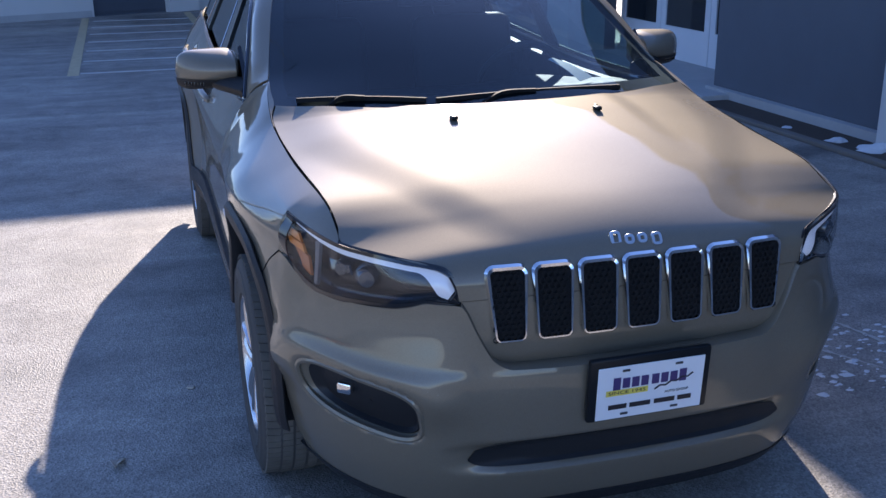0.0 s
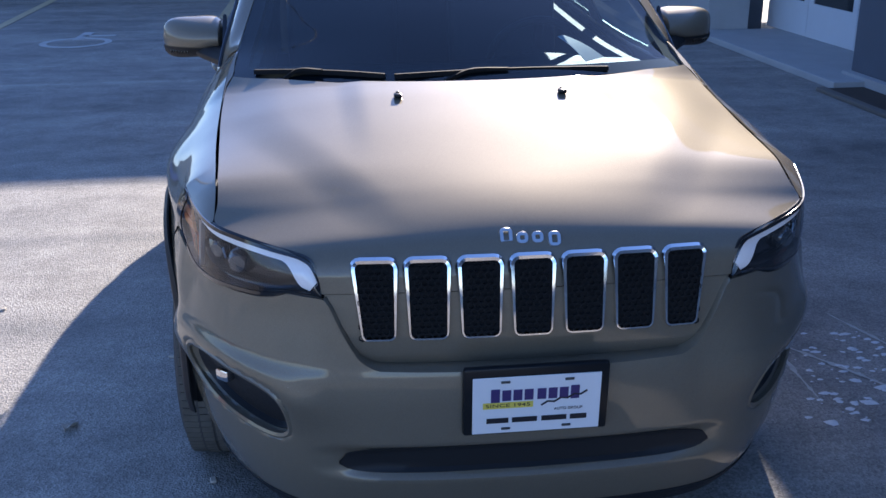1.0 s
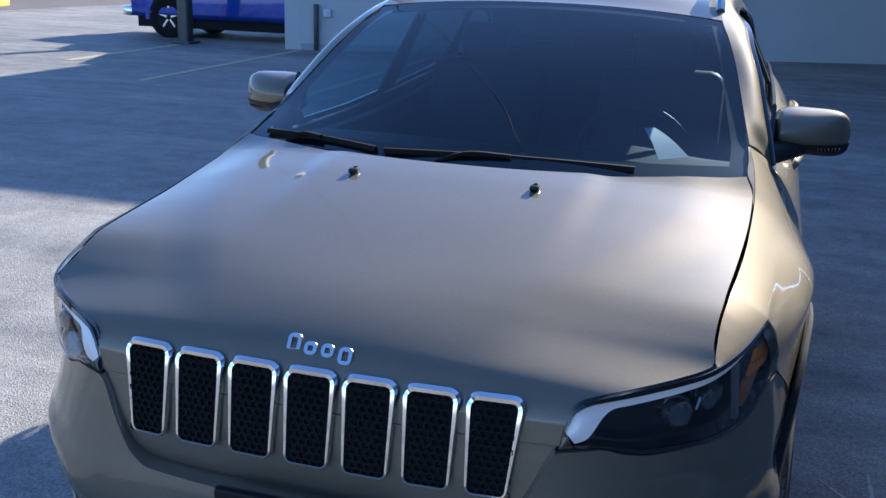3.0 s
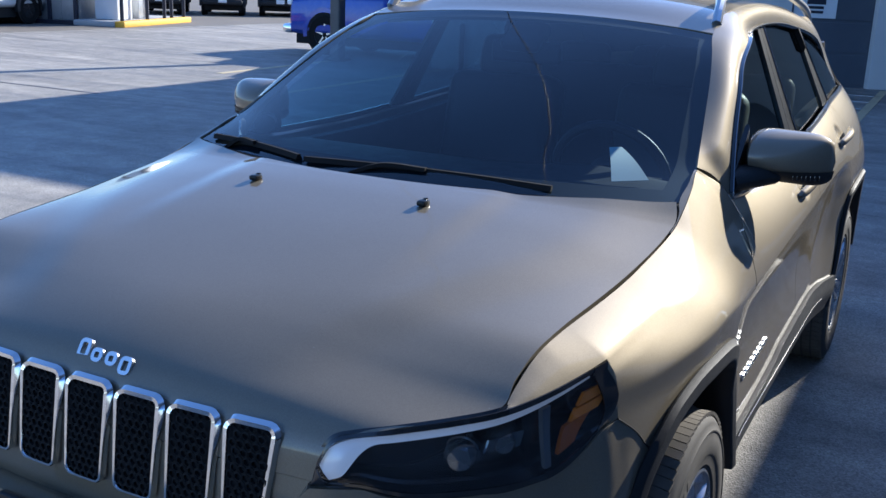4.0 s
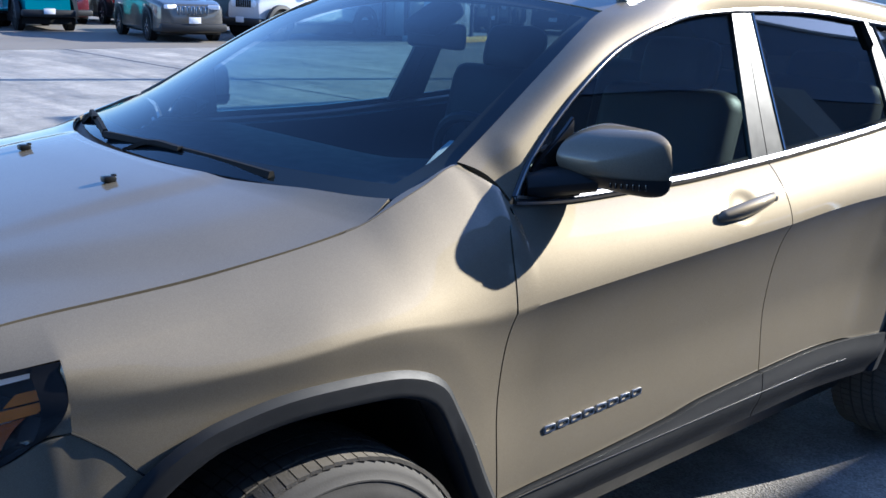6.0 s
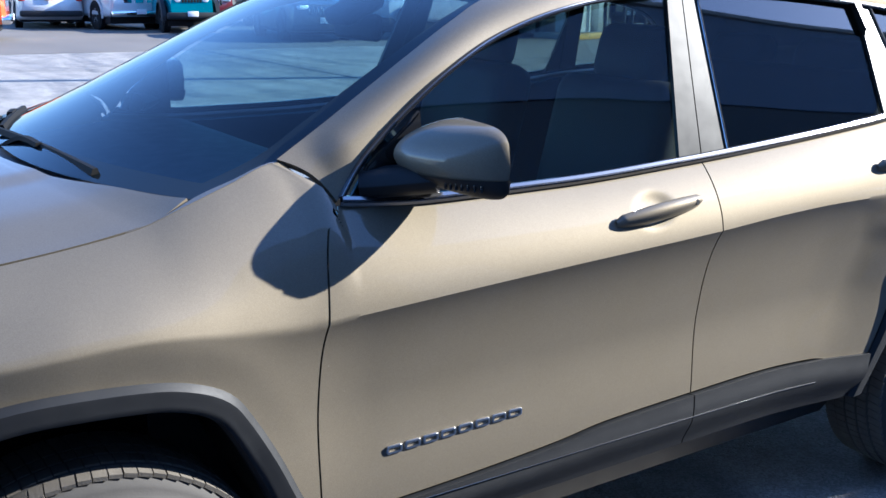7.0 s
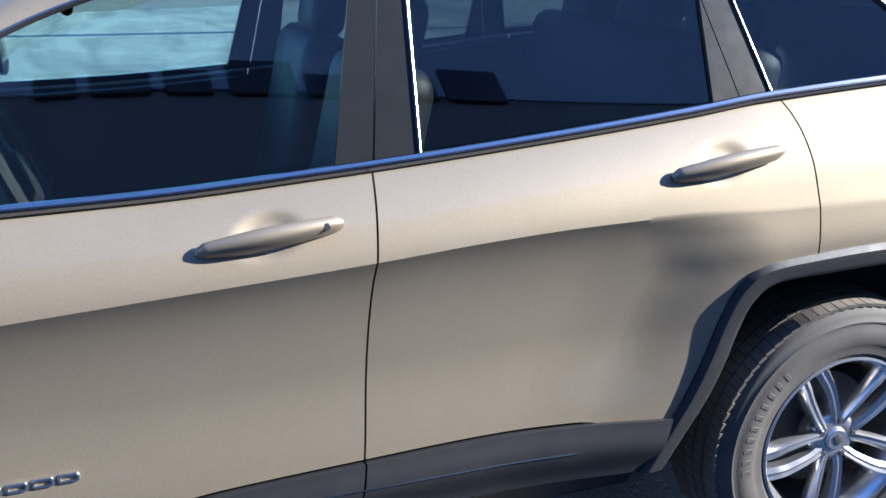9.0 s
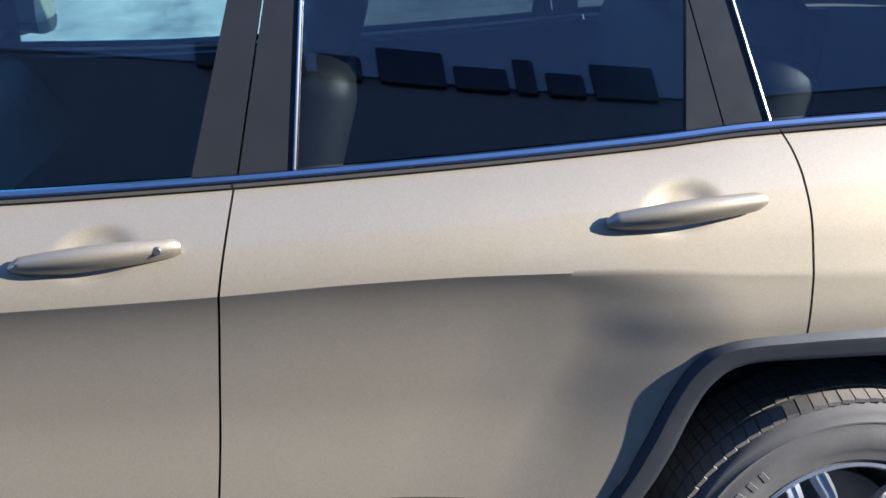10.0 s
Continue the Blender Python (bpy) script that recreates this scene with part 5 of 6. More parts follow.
for s in (1, -1):
    part("roof_rail_panel", sheet(rail, 120, 10, 0.02, s), PAINT, car)
    # windows between belt and frame
    def frame_at(y):
        return curve_at([(q[1], q[0], q[2]) for q in FRAME], y)

    def cabin(y, z, out=0.0):
        xb = curve_at(TOP, max(0.53, y))[1] - 0.006
        zb = belt(max(0.53, y))
        xf, zf = frame_at(y)
        xm = xb + (0.632 - xb) * (z - zb) / max(0.03, 1.53 - zb)
        return xm + out

    def window(y0, y1, out, low=0.018, top=0.012):
        """Between two slanting lines y(z), from the belt up to the frame."""
        def f(u, v):
            z = 1.3
            for _ in range(6):
                y = y0(z) + (y1(z) - y0(z)) * u
                z = belt(max(0.53, y)) + low + max(0.001, frame_at(y)[1] - top - belt(max(0.53, y)) - low) * v
            return cabin(y, z, out), y, z
        return f
    b_front = lambda z: 1.501 + 0.24 * (z - 1.144)
    b_rear = lambda z: 1.674 + 0.07 * (z - 1.15)
    b_mid = lambda z: 1.575 + 0.18 * (z - 1.128)
    c_front = lambda z: 2.360 + 0.07 * (z - 1.20)
    c_mid = lambda z: 2.428 - 0.24 * (z - 1.208)
    c_rear = lambda z: 2.512 - 0.27 * (z - 1.21)
    for name, y0, y1, mat, tag in (("front_window", lambda z: 0.575, b_front, "front_glass", "lightly tinted window"), ("rear_window", b_rear, c_front, "dark_glass", "dark privacy glass"),
                                   ("quarter_window", c_rear, lambda z: 3.035, "dark_glass", "dark privacy glass")):
        ob = part(name, sheet(window(y0, y1, -0.004), 40, 24, 0.0, s), M[mat], car, tag)
        ob.visible_shadow = False
    for y0, y1 in ((b_front, lambda z: b_mid(z) - 0.002), (lambda z: b_mid(z) + 0.002, b_rear), (c_front, lambda z: c_mid(z) - 0.0015), (lambda z: c_mid(z) + 0.0015, c_rear)):
        part("pillar_cover", sheet(window(y0, y1, 0.006, 0.016, 0.006), 6, 24, 0.012, s), M["satin_black"], car, "satin black pillar cover")
    for line in (b_rear, c_rear):
        f = window(line, lambda z, line=line: line(z) + 0.01, 0.008)
        part("window_edge_trim", sweep([f(0, k / 16) for k in range(17)], ring_profile(0.0038, 8), up=Vector((1, 0, 0)), side=s), M["belt_chrome"], car, "thin bright trim")
    # bright strip along the belt
    part("belt_trim", sweep([(curve_at(TOP, y)[1] + 0.004, y, belt(y) + 0.008) for y in [0.545 + 0.0425 * k for k in range(60)]],
                            [(-0.004, -0.012), (0.006, -0.008), (0.009, -0.001), (0.004, 0.001), (0.008, 0.006), (0.004, 0.012), (-0.006, 0.012)], side=s, steps=90), M["belt_chrome"], car, "bright chrome strip")
    part("frame_trim", sweep([Vector(rail(k / 80, 0.0)) + Vector((0.004, 0, -0.004)) for k in range(1, 80)], ring_profile(0.007, 6), side=s), M["gloss_black"], car, "black window trim")
    part("frame_line", sweep([Vector(rail(k / 80, 0.0)) + Vector((0.010, 0, 0.000)) for k in range(1, 80)], ring_profile(0.0024, 6), side=s), M["belt_chrome"], car, "thin bright trim")
    # roof rail bar
    bar = [(0.598, 1.14, 1.550), (0.590, 1.20, 1.600), (0.572, 1.34, 1.640), (0.560, 1.9, 1.672), (0.570, 2.5, 1.648), (0.590, 2.95, 1.580), (0.60, 3.05, 1.50)]
    part("roof_rack_bar", sweep(bar, ring_profile(0.016, 8, 1.2), steps=40, side=s), M["satin_chrome"], car, "silver roof rack bar")

# tail, floor and inner skin
for s in (1, -1):
    part("rear_bumper_corner", sheet(lambda u, v: (curve_at(WIDTH, 3.16 + 0.50 * u) + 0.008 - 0.02 * v, 3.16 + 0.50 * u, 0.36 + 0.36 * v), 16, 10, 0.05, s), M["plastic"], car, "dark grey plastic bumper corner")
part("tailgate", sheet(lambda u, v: ((1 - 2 * u) * (0.80 - 0.17 * smooth01(0.55, 1.0, v)), 3.72 + 0.05 * math.sin(math.pi * v) - 0.22 * smooth01(0.6, 1, v) - 0.06 * abs(1 - 2 * u) ** 2, 0.42 + 1.0 * v), 24, 24, 0.02), PAINT, car)
part("underbody", block((1.36, 3.9, 0.16), (0, 1.45, 0.30), 0.04), M["gap"], car)
part("engine_bay", block((1.1, 0.95, 0.5), (0, -0.25, 0.66), 0.05), M["gap"], car)


# ---- wheels ----
def tyre_mesh():
    prof = [(0.218, -0.100), (0.248, -0.112), (0.300, -0.117), (0.333, -0.112), (0.350, -0.100), (0.357, -0.086), (0.360, -0.05), (0.361, 0.0), (0.360, 0.05), (0.357, 0.086), (0.350, 0.100),
            (0.341, 0.1075), (0.337, 0.1105), (0.333, 0.112), (0.320, 0.1165), (0.3185, 0.1185), (0.315, 0.1185), (0.313, 0.1165), (0.300, 0.1175), (0.296, 0.1190), (0.262, 0.1185), (0.258, 0.1165), (0.246, 0.1140), (0.234, 0.1125), (0.231, 0.1075), (0.226, 0.106), (0.218, 0.100)]
    return lathe(prof, "x", 72, close=True)


def tread_mesh():
    bm = bmesh.new()
    for k in range(84):
        a = 2 * math.pi * k / 84
        for x0, w, sk in ((-0.079, 0.036, 0.5), (-0.040, 0.031, 0.2), (0.0, 0.032, 0.0), (0.040, 0.031, -0.2), (0.083, 0.042, -0.5)):
            m = Matrix.Rotation(a + sk * 0.03, 4, "X") @ Matrix.Translation((x0, 0, 0.3595 - 0.004 * (abs(x0) / 0.08) ** 3)) @ Matrix.Rotation(sk * 0.3, 4, "Z")
            v = [bm.verts.new(m @ Vector((sx * w / 2, sy * (0.0115 if k % 3 else 0.0124), sz))) for sz, q in ((-0.004, 1), (0.004, 0.9)) for sx, sy in ((-1, -1), (1, -1), (1, 1), (-1, 1))]
            for f in ((4, 5, 6, 7), (0, 1, 5, 4), (1, 2, 6, 5), (2, 3, 7, 6), (3, 0, 4, 7)):
                bm.faces.new([v[i] for i in f])
    bmesh.ops.recalc_face_normals(bm, faces=bm.faces)
    return bm


def rim_mesh():
    prof = [(0.205, -0.09), (0.216, -0.03), (0.214, 0.06), (0.222, 0.085), (0.236, 0.096), (0.241, 0.102), (0.240, 0.108), (0.233, 0.110), (0.226, 0.104), (0.220, 0.092), (0.208, 0.070), (0.206, 0.05), (0.205, -0.02), (0.198, -0.088)]
    return lathe([(0.932 * r, h) for r, h in prof], "x", 64, close=True)


def spoke_mesh():
    """One of ten spokes, a bowed bar that runs from the hub to the rim."""
    pts = [(0.084, -0.010, 0.038), (0.092, -0.010, 0.075), (0.096, -0.006, 0.115), (0.098, 0.000, 0.155), (0.098, 0.007, 0.180), (0.094, 0.014, 0.207)]
    return sweep(pts, [(-0.0155, -0.022), (-0.0175, -0.004), (-0.0100, 0.010), (-0.002, 0.006), (0.005, 0.008), (0.0150, 0.000), (0.0150, -0.022)], up=Vector((1, 0, 0)), steps=14, taper=lambda q: 0.82 + 0.45 * abs(q - 0.25))


def hub_mesh():
    return lathe([(0.0, 0.098), (0.026, 0.098), (0.029, 0.095), (0.030, 0.090), (0.036, 0.092), (0.052, 0.090), (0.062, 0.084), (0.068, 0.070), (0.068, 0.03)], "x", 40)


tyre_bm, tread_bm, rim_bm, spoke_bm, hub_bm = tyre_mesh(), tread_mesh(), rim_mesh(), spoke_mesh(), hub_mesh()


def data_of(bm, name, mat):
    ob = part(name, bm, mat)
    me = ob.data
    bpy.data.objects.remove(ob)
    return me


M["cap"] = plain("hub_cap", (0.50, 0.50, 0.51), 0.35, metal=0.8)
WHEEL = {"tyre": data_of(tyre_bm, "tyre", M["rubber"]), "tread": data_of(tread_bm, "tread", M["tread"]), "sidewall_mark": data_of(block((0.0022, 0.0115, 0.024), (0.1188, 0, 0.279), 0.0008, 1), "sidewall_mark", M["rubber"]), "rim": data_of(rim_bm, "rim", M["alloy"]), "spoke": data_of(spoke_bm, "spoke", M["alloy"]),
         "hub": data_of(hub_bm, "hub", M["alloy"]),
         "nut": data_of(lathe([(0.0, 0.104), (0.007, 0.104), (0.009, 0.101), (0.0095, 0.080)], "x", 6), "nut", M["dark_metal"]),
         "brake_disc": data_of(lathe([(0.05, 0.0), (0.150, 0.0), (0.150, 0.02), (0.05, 0.02)], "x", 40, close=True), "brake_disc", M["dark_metal"]),
         "cap_shape": data_of(block((0.003, 0.020, 0.026), (0.099, 0, 0), 0.001), "cap_shape", M["dark_metal"]),
         "back_plate": data_of(lathe([(0.0, -0.03), (0.20, -0.03), (0.20, -0.035), (0.0, -0.035)], "x", 32), "back_plate", M["gap"])}


def wheel(parent, x, y, z, side, spin):
    def child(name, under, m=Matrix()):
        ob = new(name, WHEEL[name])
        ob.parent = under
        ob.matrix_local = m
        return ob
    w = child("tyre", parent, Matrix.Translation((x, y, z)) @ Matrix.Rotation(0 if side > 0 else math.pi, 4, "Z") @ Matrix.Rotation(radians(spin), 4, "X"))
    w.name = "wheel"
    tagged(w, label="all-season tyre on a silver ten-spoke alloy wheel")
    for name in ("tread", "rim", "hub", "brake_disc", "back_plate", "cap_shape"):
        child(name, w)
    for start, count in ((0.25, 10), (3.40, 12)):
        for k in range(count):
            child("sidewall_mark", w, Matrix.Rotation(start + 0.105 * k, 4, "X"))
    for k in range(5):
        a = 2 * math.pi * k / 5
        for da in (-0.20, 0.20):
            child("spoke", w, Matrix.Rotation(a + da, 4, "X") @ Matrix.Diagonal((1, 1 if da > 0 else -1, 1, 1)))
        child("nut", w, Matrix.Rotation(a + 0.628, 4, "X") @ Matrix.Translation((-0.008, 0, 0.049)))
    return w


for s in (1, -1):
    wheel(car, 0.812 * s, 0.0, 0.355, s, 10)
    wheel(car, 0.812 * s, 2.705, 0.355, s, 27)


# ---- door mirrors ----
def mirror_shell(u, v):
    """A rounded housing, flat behind: u round the cross-section, v from the inner to the outer end."""
    a = 2 * math.pi * u
    cy, cz = math.cos(a), math.sin(a)
    k = (abs(cy) ** 1.9 + abs(cz) ** 1.9) ** (-1 / 1.9)
    front = 0.138 * (1 - v ** 2.4) ** 0.75 * min(1.0, v / 0.10) ** 0.5
    tall = 0.072 * max(0.0, 1 - abs(2 * v - 1) ** 4.2) ** (1 / 3.0)
    return 0.806 + 0.236 * v, 0.797 + cy * k * (front if cy < 0 else 0.010 * math.sin(math.pi * v)), 1.214 + 0.004 * (1 - 2 * v) + cz * k * tall


for s in (1, -1):
    door_mirror = part("door_mirror", sheet(mirror_shell, 40, 28, 0.0, -s), PAINT, car, "bronze-grey mirror housing with a black base")
    if s > 0:
        for vtx in door_mirror.data.vertices:
            vtx.co.x = abs(vtx.co.x)
    else:
        for vtx in door_mirror.data.vertices:
            vtx.co.x = -abs(vtx.co.x)
    low = bmesh.new()
    low.from_mesh(door_mirror.data)
    bmesh.ops.bisect_plane(low, geom=low.verts[:] + low.edges[:] + low.faces[:], plane_co=(0, 0, 1.186), plane_no=(0, 0, 1), clear_outer=True)
    for vtx in low.verts:
        c = Vector((0.93 * s, 0.76, 1.214))
        vtx.co = c + (vtx.co - c) * 1.04
    part("lower_shell", low, M["plastic"], door_mirror, "black lower shell")
    part("mirror_arm", sweep([(0.785, 0.610, 1.155), (0.82, 0.660, 1.160), (0.88, 0.735, 1.172)], ring_profile(0.050, 12, 0.66), steps=10, side=s), M["plastic"], door_mirror, "black mirror arm")
    for k in range(7):
        rib = Vector(mirror_shell(0.5 + 0.105, 0.60 + 0.045 * k))
        part("rib", block((0.004, 0.006, 0.014), (rib.x * s, rib.y - 0.004, 1.168), 0.001), M["gloss_black"], door_mirror)
    part("mirror_sail", prism([(0.57, 1.130), (0.745, 1.122), (0.735, 1.300), (0.71, 1.275), (0.61, 1.195)], 0.014 * s, "x", 0.800 * s, 0.003), M["gloss_black"], door_mirror, "black corner piece")
    part("mirror_glass", prism([(0.930 * s + 0.075 * math.cos(k * 0.524) * (1.15 if math.cos(k * 0.524) > 0 else 1.0), 1.214 + 0.052 * math.sin(k * 0.524)) for k in range(12)], 0.004, "y", 0.798), M["chrome"], door_mirror, "mirror glass")

# ---- door handles ----
# (down, out): a grip with a ridge between its upper and lower faces
HANDLE_SECTION = [(1.15 * a, 1.1 * b) for a, b in ((-0.0185, -0.004), (-0.0178, 0.003), (-0.0135, 0.0095), (-0.0075, 0.0125), (-0.0020, 0.0118), (0.0085, 0.0040), (0.0160, -0.0040), (0.0140, -0.0090), (0.0, -0.0110), (-0.0140, -0.0090))]
for s in (1, -1):
    for y0, z0, y1, z1 in HANDLES:
        pts = []
        for k in range(9):
            q = k / 8
            y, z = y0 + (y1 - y0) * q, z0 + (z1 - z0) * q
            pts.append((side_x(y, z + 0.05) + (0.006 + 0.030 * math.sin(math.pi * min(1, 0.10 + q * 0.86)) ** 0.7 + (0.004 if q > 0.3 else 0)), y, z + 0.006 * math.sin(math.pi * q)))
        pts = [(curve_at(WIDTH, p[1]) - 0.044 + 0.036 * math.sin(math.pi * (0.12 + 0.76 * k / 8)) ** 0.8, p[1], p[2]) for k, p in enumerate(pts)]
        handle = part("door_handle", sweep(pts, HANDLE_SECTION, up=Vector((1, 0, 0)), steps=32, side=s, taper=lambda q: (0.62 + 0.5 * math.sin(math.pi * (0.16 + 0.72 * q)) ** 1.0) * min(1, 0.55 + 8 * q, 0.62 + 9 * (1 - q))), PAINT, car, "body-coloured pull handle")
        if y0 < 2:
            p = Vector(pts[7])
            part("lock", lathe([(0.0, 0.003), (0.006, 0.003), (0.0075, 0.001), (0.0075, -0.004)], "x", 16, at=(s * (p.x + 0.0118), p.y, p.z + 0.005)), M["dark_metal"], handle, "round key lock")
            p = Vector(pts[6])
            part("button", block((0.004, 0.012, 0.007), (s * (p.x + 0.0120), p.y - 0.012, p.z + 0.005), 0.002), M["gloss_black"], handle, "small black button")

# ---- washer jets and wipers ----
for s in (1, -1):
    z = hood_z(0.246, -0.107)
    part("washer_jet", merge(block((0.024, 0.030, 0.014), (0.246 * s, -0.107, z + 0.006), 0.005), block((0.010, 0.010, 0.006), (0.246 * s, -0.095, z + 0.013), 0.002)), M["satin_black"], car, "black washer jet")
for base, tip in (((-0.24, 0.104, 1.160), (0.46, 0.168, 1.157)), ((-0.68, 0.255, 1.160), (-0.27, 0.118, 1.160))):
    b, t = Vector(base), Vector(tip)
    lift = Vector((0, -0.012, 0.018))
    arm = part("wiper", sweep([b.lerp(t, 0.22) + Vector((0, -0.035, -0.012)), b.lerp(t, 0.34) + lift, b.lerp(t, 0.52) + lift], [(-0.009, -0.004), (0.009, -0.004), (0.007, 0.006), (-0.007, 0.006)], steps=10), M["wiper"], car, "black windshield wiper")
    part("blade", sweep([b.lerp(t, k / 10) + Vector((0, -0.004, 0.008 + 0.006 * math.sin(math.pi * k / 10))) for k in range(11)], [(-0.010, -0.007), (0.010, -0.007), (0.005, 0.007), (-0.005, 0.007)]), M["wiper"], arm)

# ---- model badge on both front doors, as plain chrome shapes ----
for s in (1, -1):
    for k in range(8):
        y = 0.625 + 0.0455 * k
        z = 0.603 + 0.0012 * k
        part("badge_shape", ring_shape(0.039, 0.019, 0.0052, 0.005, 0.006, Matrix.Translation((s * (side_x(y, z) + 0.002), y, z)) @ Matrix.Rotation(radians(90 * s), 4, "Z")), M["satin_chrome"], car, "small raised chrome badge shape")

# ---- cabin ----
M["leather"] = plain("black_leather", (0.007, 0.007, 0.008), 0.55, spec=0.3, noise_scale=9, vary=0.2, bump=0.15, bump_scale=160)
M["dash"] = plain("dash_plastic", (0.006, 0.006, 0.008), 0.6, spec=0.2, noise_scale=20, vary=0.15, bump=0.1, bump_scale=500)
M["headliner"] = plain("headliner_cloth", (0.06, 0.06, 0.06), 0.9, noise_scale=40, vary=0.1)
part("dashboard", sheet(lambda u, v: ((2 * u - 1) * 0.72, 0.30 + 0.62 * v - 0.05 * (1 - v), 1.08 + 0.03 * math.sin(math.pi * v) - 0.20 * smooth01(0.75, 1, v) + 0.03 * math.exp(-((2 * u - 1.5) / 0.25) ** 2) * smooth01(0.5, 0.8, v)), 40, 16, 0.03), M["dash"], car)
part("cabin_floor", block((1.5, 2.9, 0.04), (0, 2.0, 0.42), 0.01), M["dash"], car)
part("headliner", sheet(lambda u, v: Vector(roof(u, 0.03 + 0.94 * v)) - Vector((0, 0, 0.045)), 20, 24, 0.01), M["headliner"], car)
for s in (1, -1):
    part("door_lining", sheet(lambda u, v: (0.735 + 0.02 * math.sin(math.pi * v), 0.62 + 2.7 * u, 0.45 + (belt(0.62 + 2.7 * u) - 0.46) * v), 24, 8, 0.03, s), M["dash"], car)


def seat(x, y, bench=False, wide=0.50):
    turn = Matrix.Rotation(radians(-14), 4, "X")
    cushion = part("seat", block((wide, 0.52, 0.17), (x, y, 0.66), 0.06, 3), M["leather"], car, "black leather seat")
    part("backrest", block((wide, 0.15, 0.64), (x, y + 0.30, 0.98), 0.06, 3, turn), M["leather"], cushion)
    for dx in ((-0.38, 0, 0.38) if bench else (0,)):
        part("headrest", block((0.27, 0.11, 0.18), (x + dx, y + 0.40, 1.355 if not bench else 1.30), 0.05, 3, turn), M["leather"], cushion)
        for px in (-0.06, 0.06):
            part("headrest_post", sweep([(x + dx + px, y + 0.37, 1.18), (x + dx + px, y + 0.40, 1.32)], ring_profile(0.007, 6), up=Vector((1, 0, 0))), M["chrome"], cushion)


seat(0.37, 1.35)
seat(-0.37, 1.35)
seat(0.0, 2.25, True, 1.28)
part("console", block((0.24, 0.95, 0.36), (0, 1.2, 0.62), 0.04, 3), M["dash"], car)
wheel_turn = Matrix.Translation((0.37, 0.90, 1.07)) @ Matrix.Rotation(radians(-68), 4, "X")
ring = [wheel_turn @ Vector((0.185 * math.cos(a), 0.185 * math.sin(a), 0)) for a in (2 * math.pi * k / 36 for k in range(36))]
steering = part("steering_wheel", sweep(ring, ring_profile(0.016, 8), closed=True, up=Vector((0, 0.9, 0.4))), M["leather"], car)
bm = lathe([(0.0, 0.02), (0.06, 0.018), (0.075, 0.0), (0.06, -0.03)], "z", 20)
for a in (0, math.pi, -math.pi / 2):
    block((0.13, 0.035, 0.02), (0.11 * math.cos(a), 0.11 * math.sin(a), -0.005), 0.006, 2, Matrix.Rotation(a, 4, "Z"), bm)
bmesh.ops.transform(bm, matrix=wheel_turn, verts=bm.verts)
part("steering_hub", bm, M["dash"], steering)
rear_view = part("rear_view_mirror", block((0.25, 0.03, 0.075), (0.0, 1.03, 1.43), 0.02, 3), M["dash"], car)
part("sensor_cover", block((0.14, 0.14, 0.05), (0.0, 1.02, 1.48), 0.02, 3, Matrix.Rotation(radians(28), 4, "X")), M["dash"], rear_view)

# folded paper leaning on the dashboard behind the windshield
M["paper"] = plain("white_paper", (0.70, 0.74, 0.70), 0.8, noise_scale=15, vary=0.06)
pa, pb, pc = Vector((0.487, 0.552, 1.125)), Vector((0.573, 0.623, 1.128)), Vector((0.433, 0.731, 1.194))
paper = sheet(lambda u, v: pa.lerp(pb, u).lerp(pc + (pb - pa) * (u - 0.5) * 0.35, v) + Vector((0, 0, 0.008 * math.sin(math.pi * v))), 6, 8, 0.0015)
tagged(part("folded_paper", paper, M["paper"]), label="folded white paper lying on the dashboard", category="paper")

# ---- other cars in the lot ----
def loft(stations, n=6):
    """Rounded sections along a car's length: (along, half width low, half width high, z low, z high)."""
    bm = bmesh.new()
    rings = []
    for a, wl, wh, zl, zh in stations:
        r = min(0.12, (zh - zl) * 0.35)
        ring = []
        for sx, z, w, a0 in ((1, zl, wl, -90), (1, zh, wh, 0), (-1, zh, wh, 90), (-1, zl, wl, 180)):
            cx, cz = sx * (w - r), z + (r if z == zl else -r)
            for k in range(n + 1):
                t = radians(a0 + 90 * k / n)
                ring.append(bm.verts.new((a, cx + r * math.cos(t), cz + r * math.sin(t))))
        rings.append(ring)
    m = len(rings[0])
    for p, q in zip(rings, rings[1:]):
        for i in range(m):
            bm.faces.new((p[i], p[(i + 1) % m], q[(i + 1) % m], q[i]))
    bm.faces.new(rings[0][::-1])
    bm.faces.new(rings[-1])
    bmesh.ops.recalc_face_normals(bm, faces=bm.faces)
    return bm


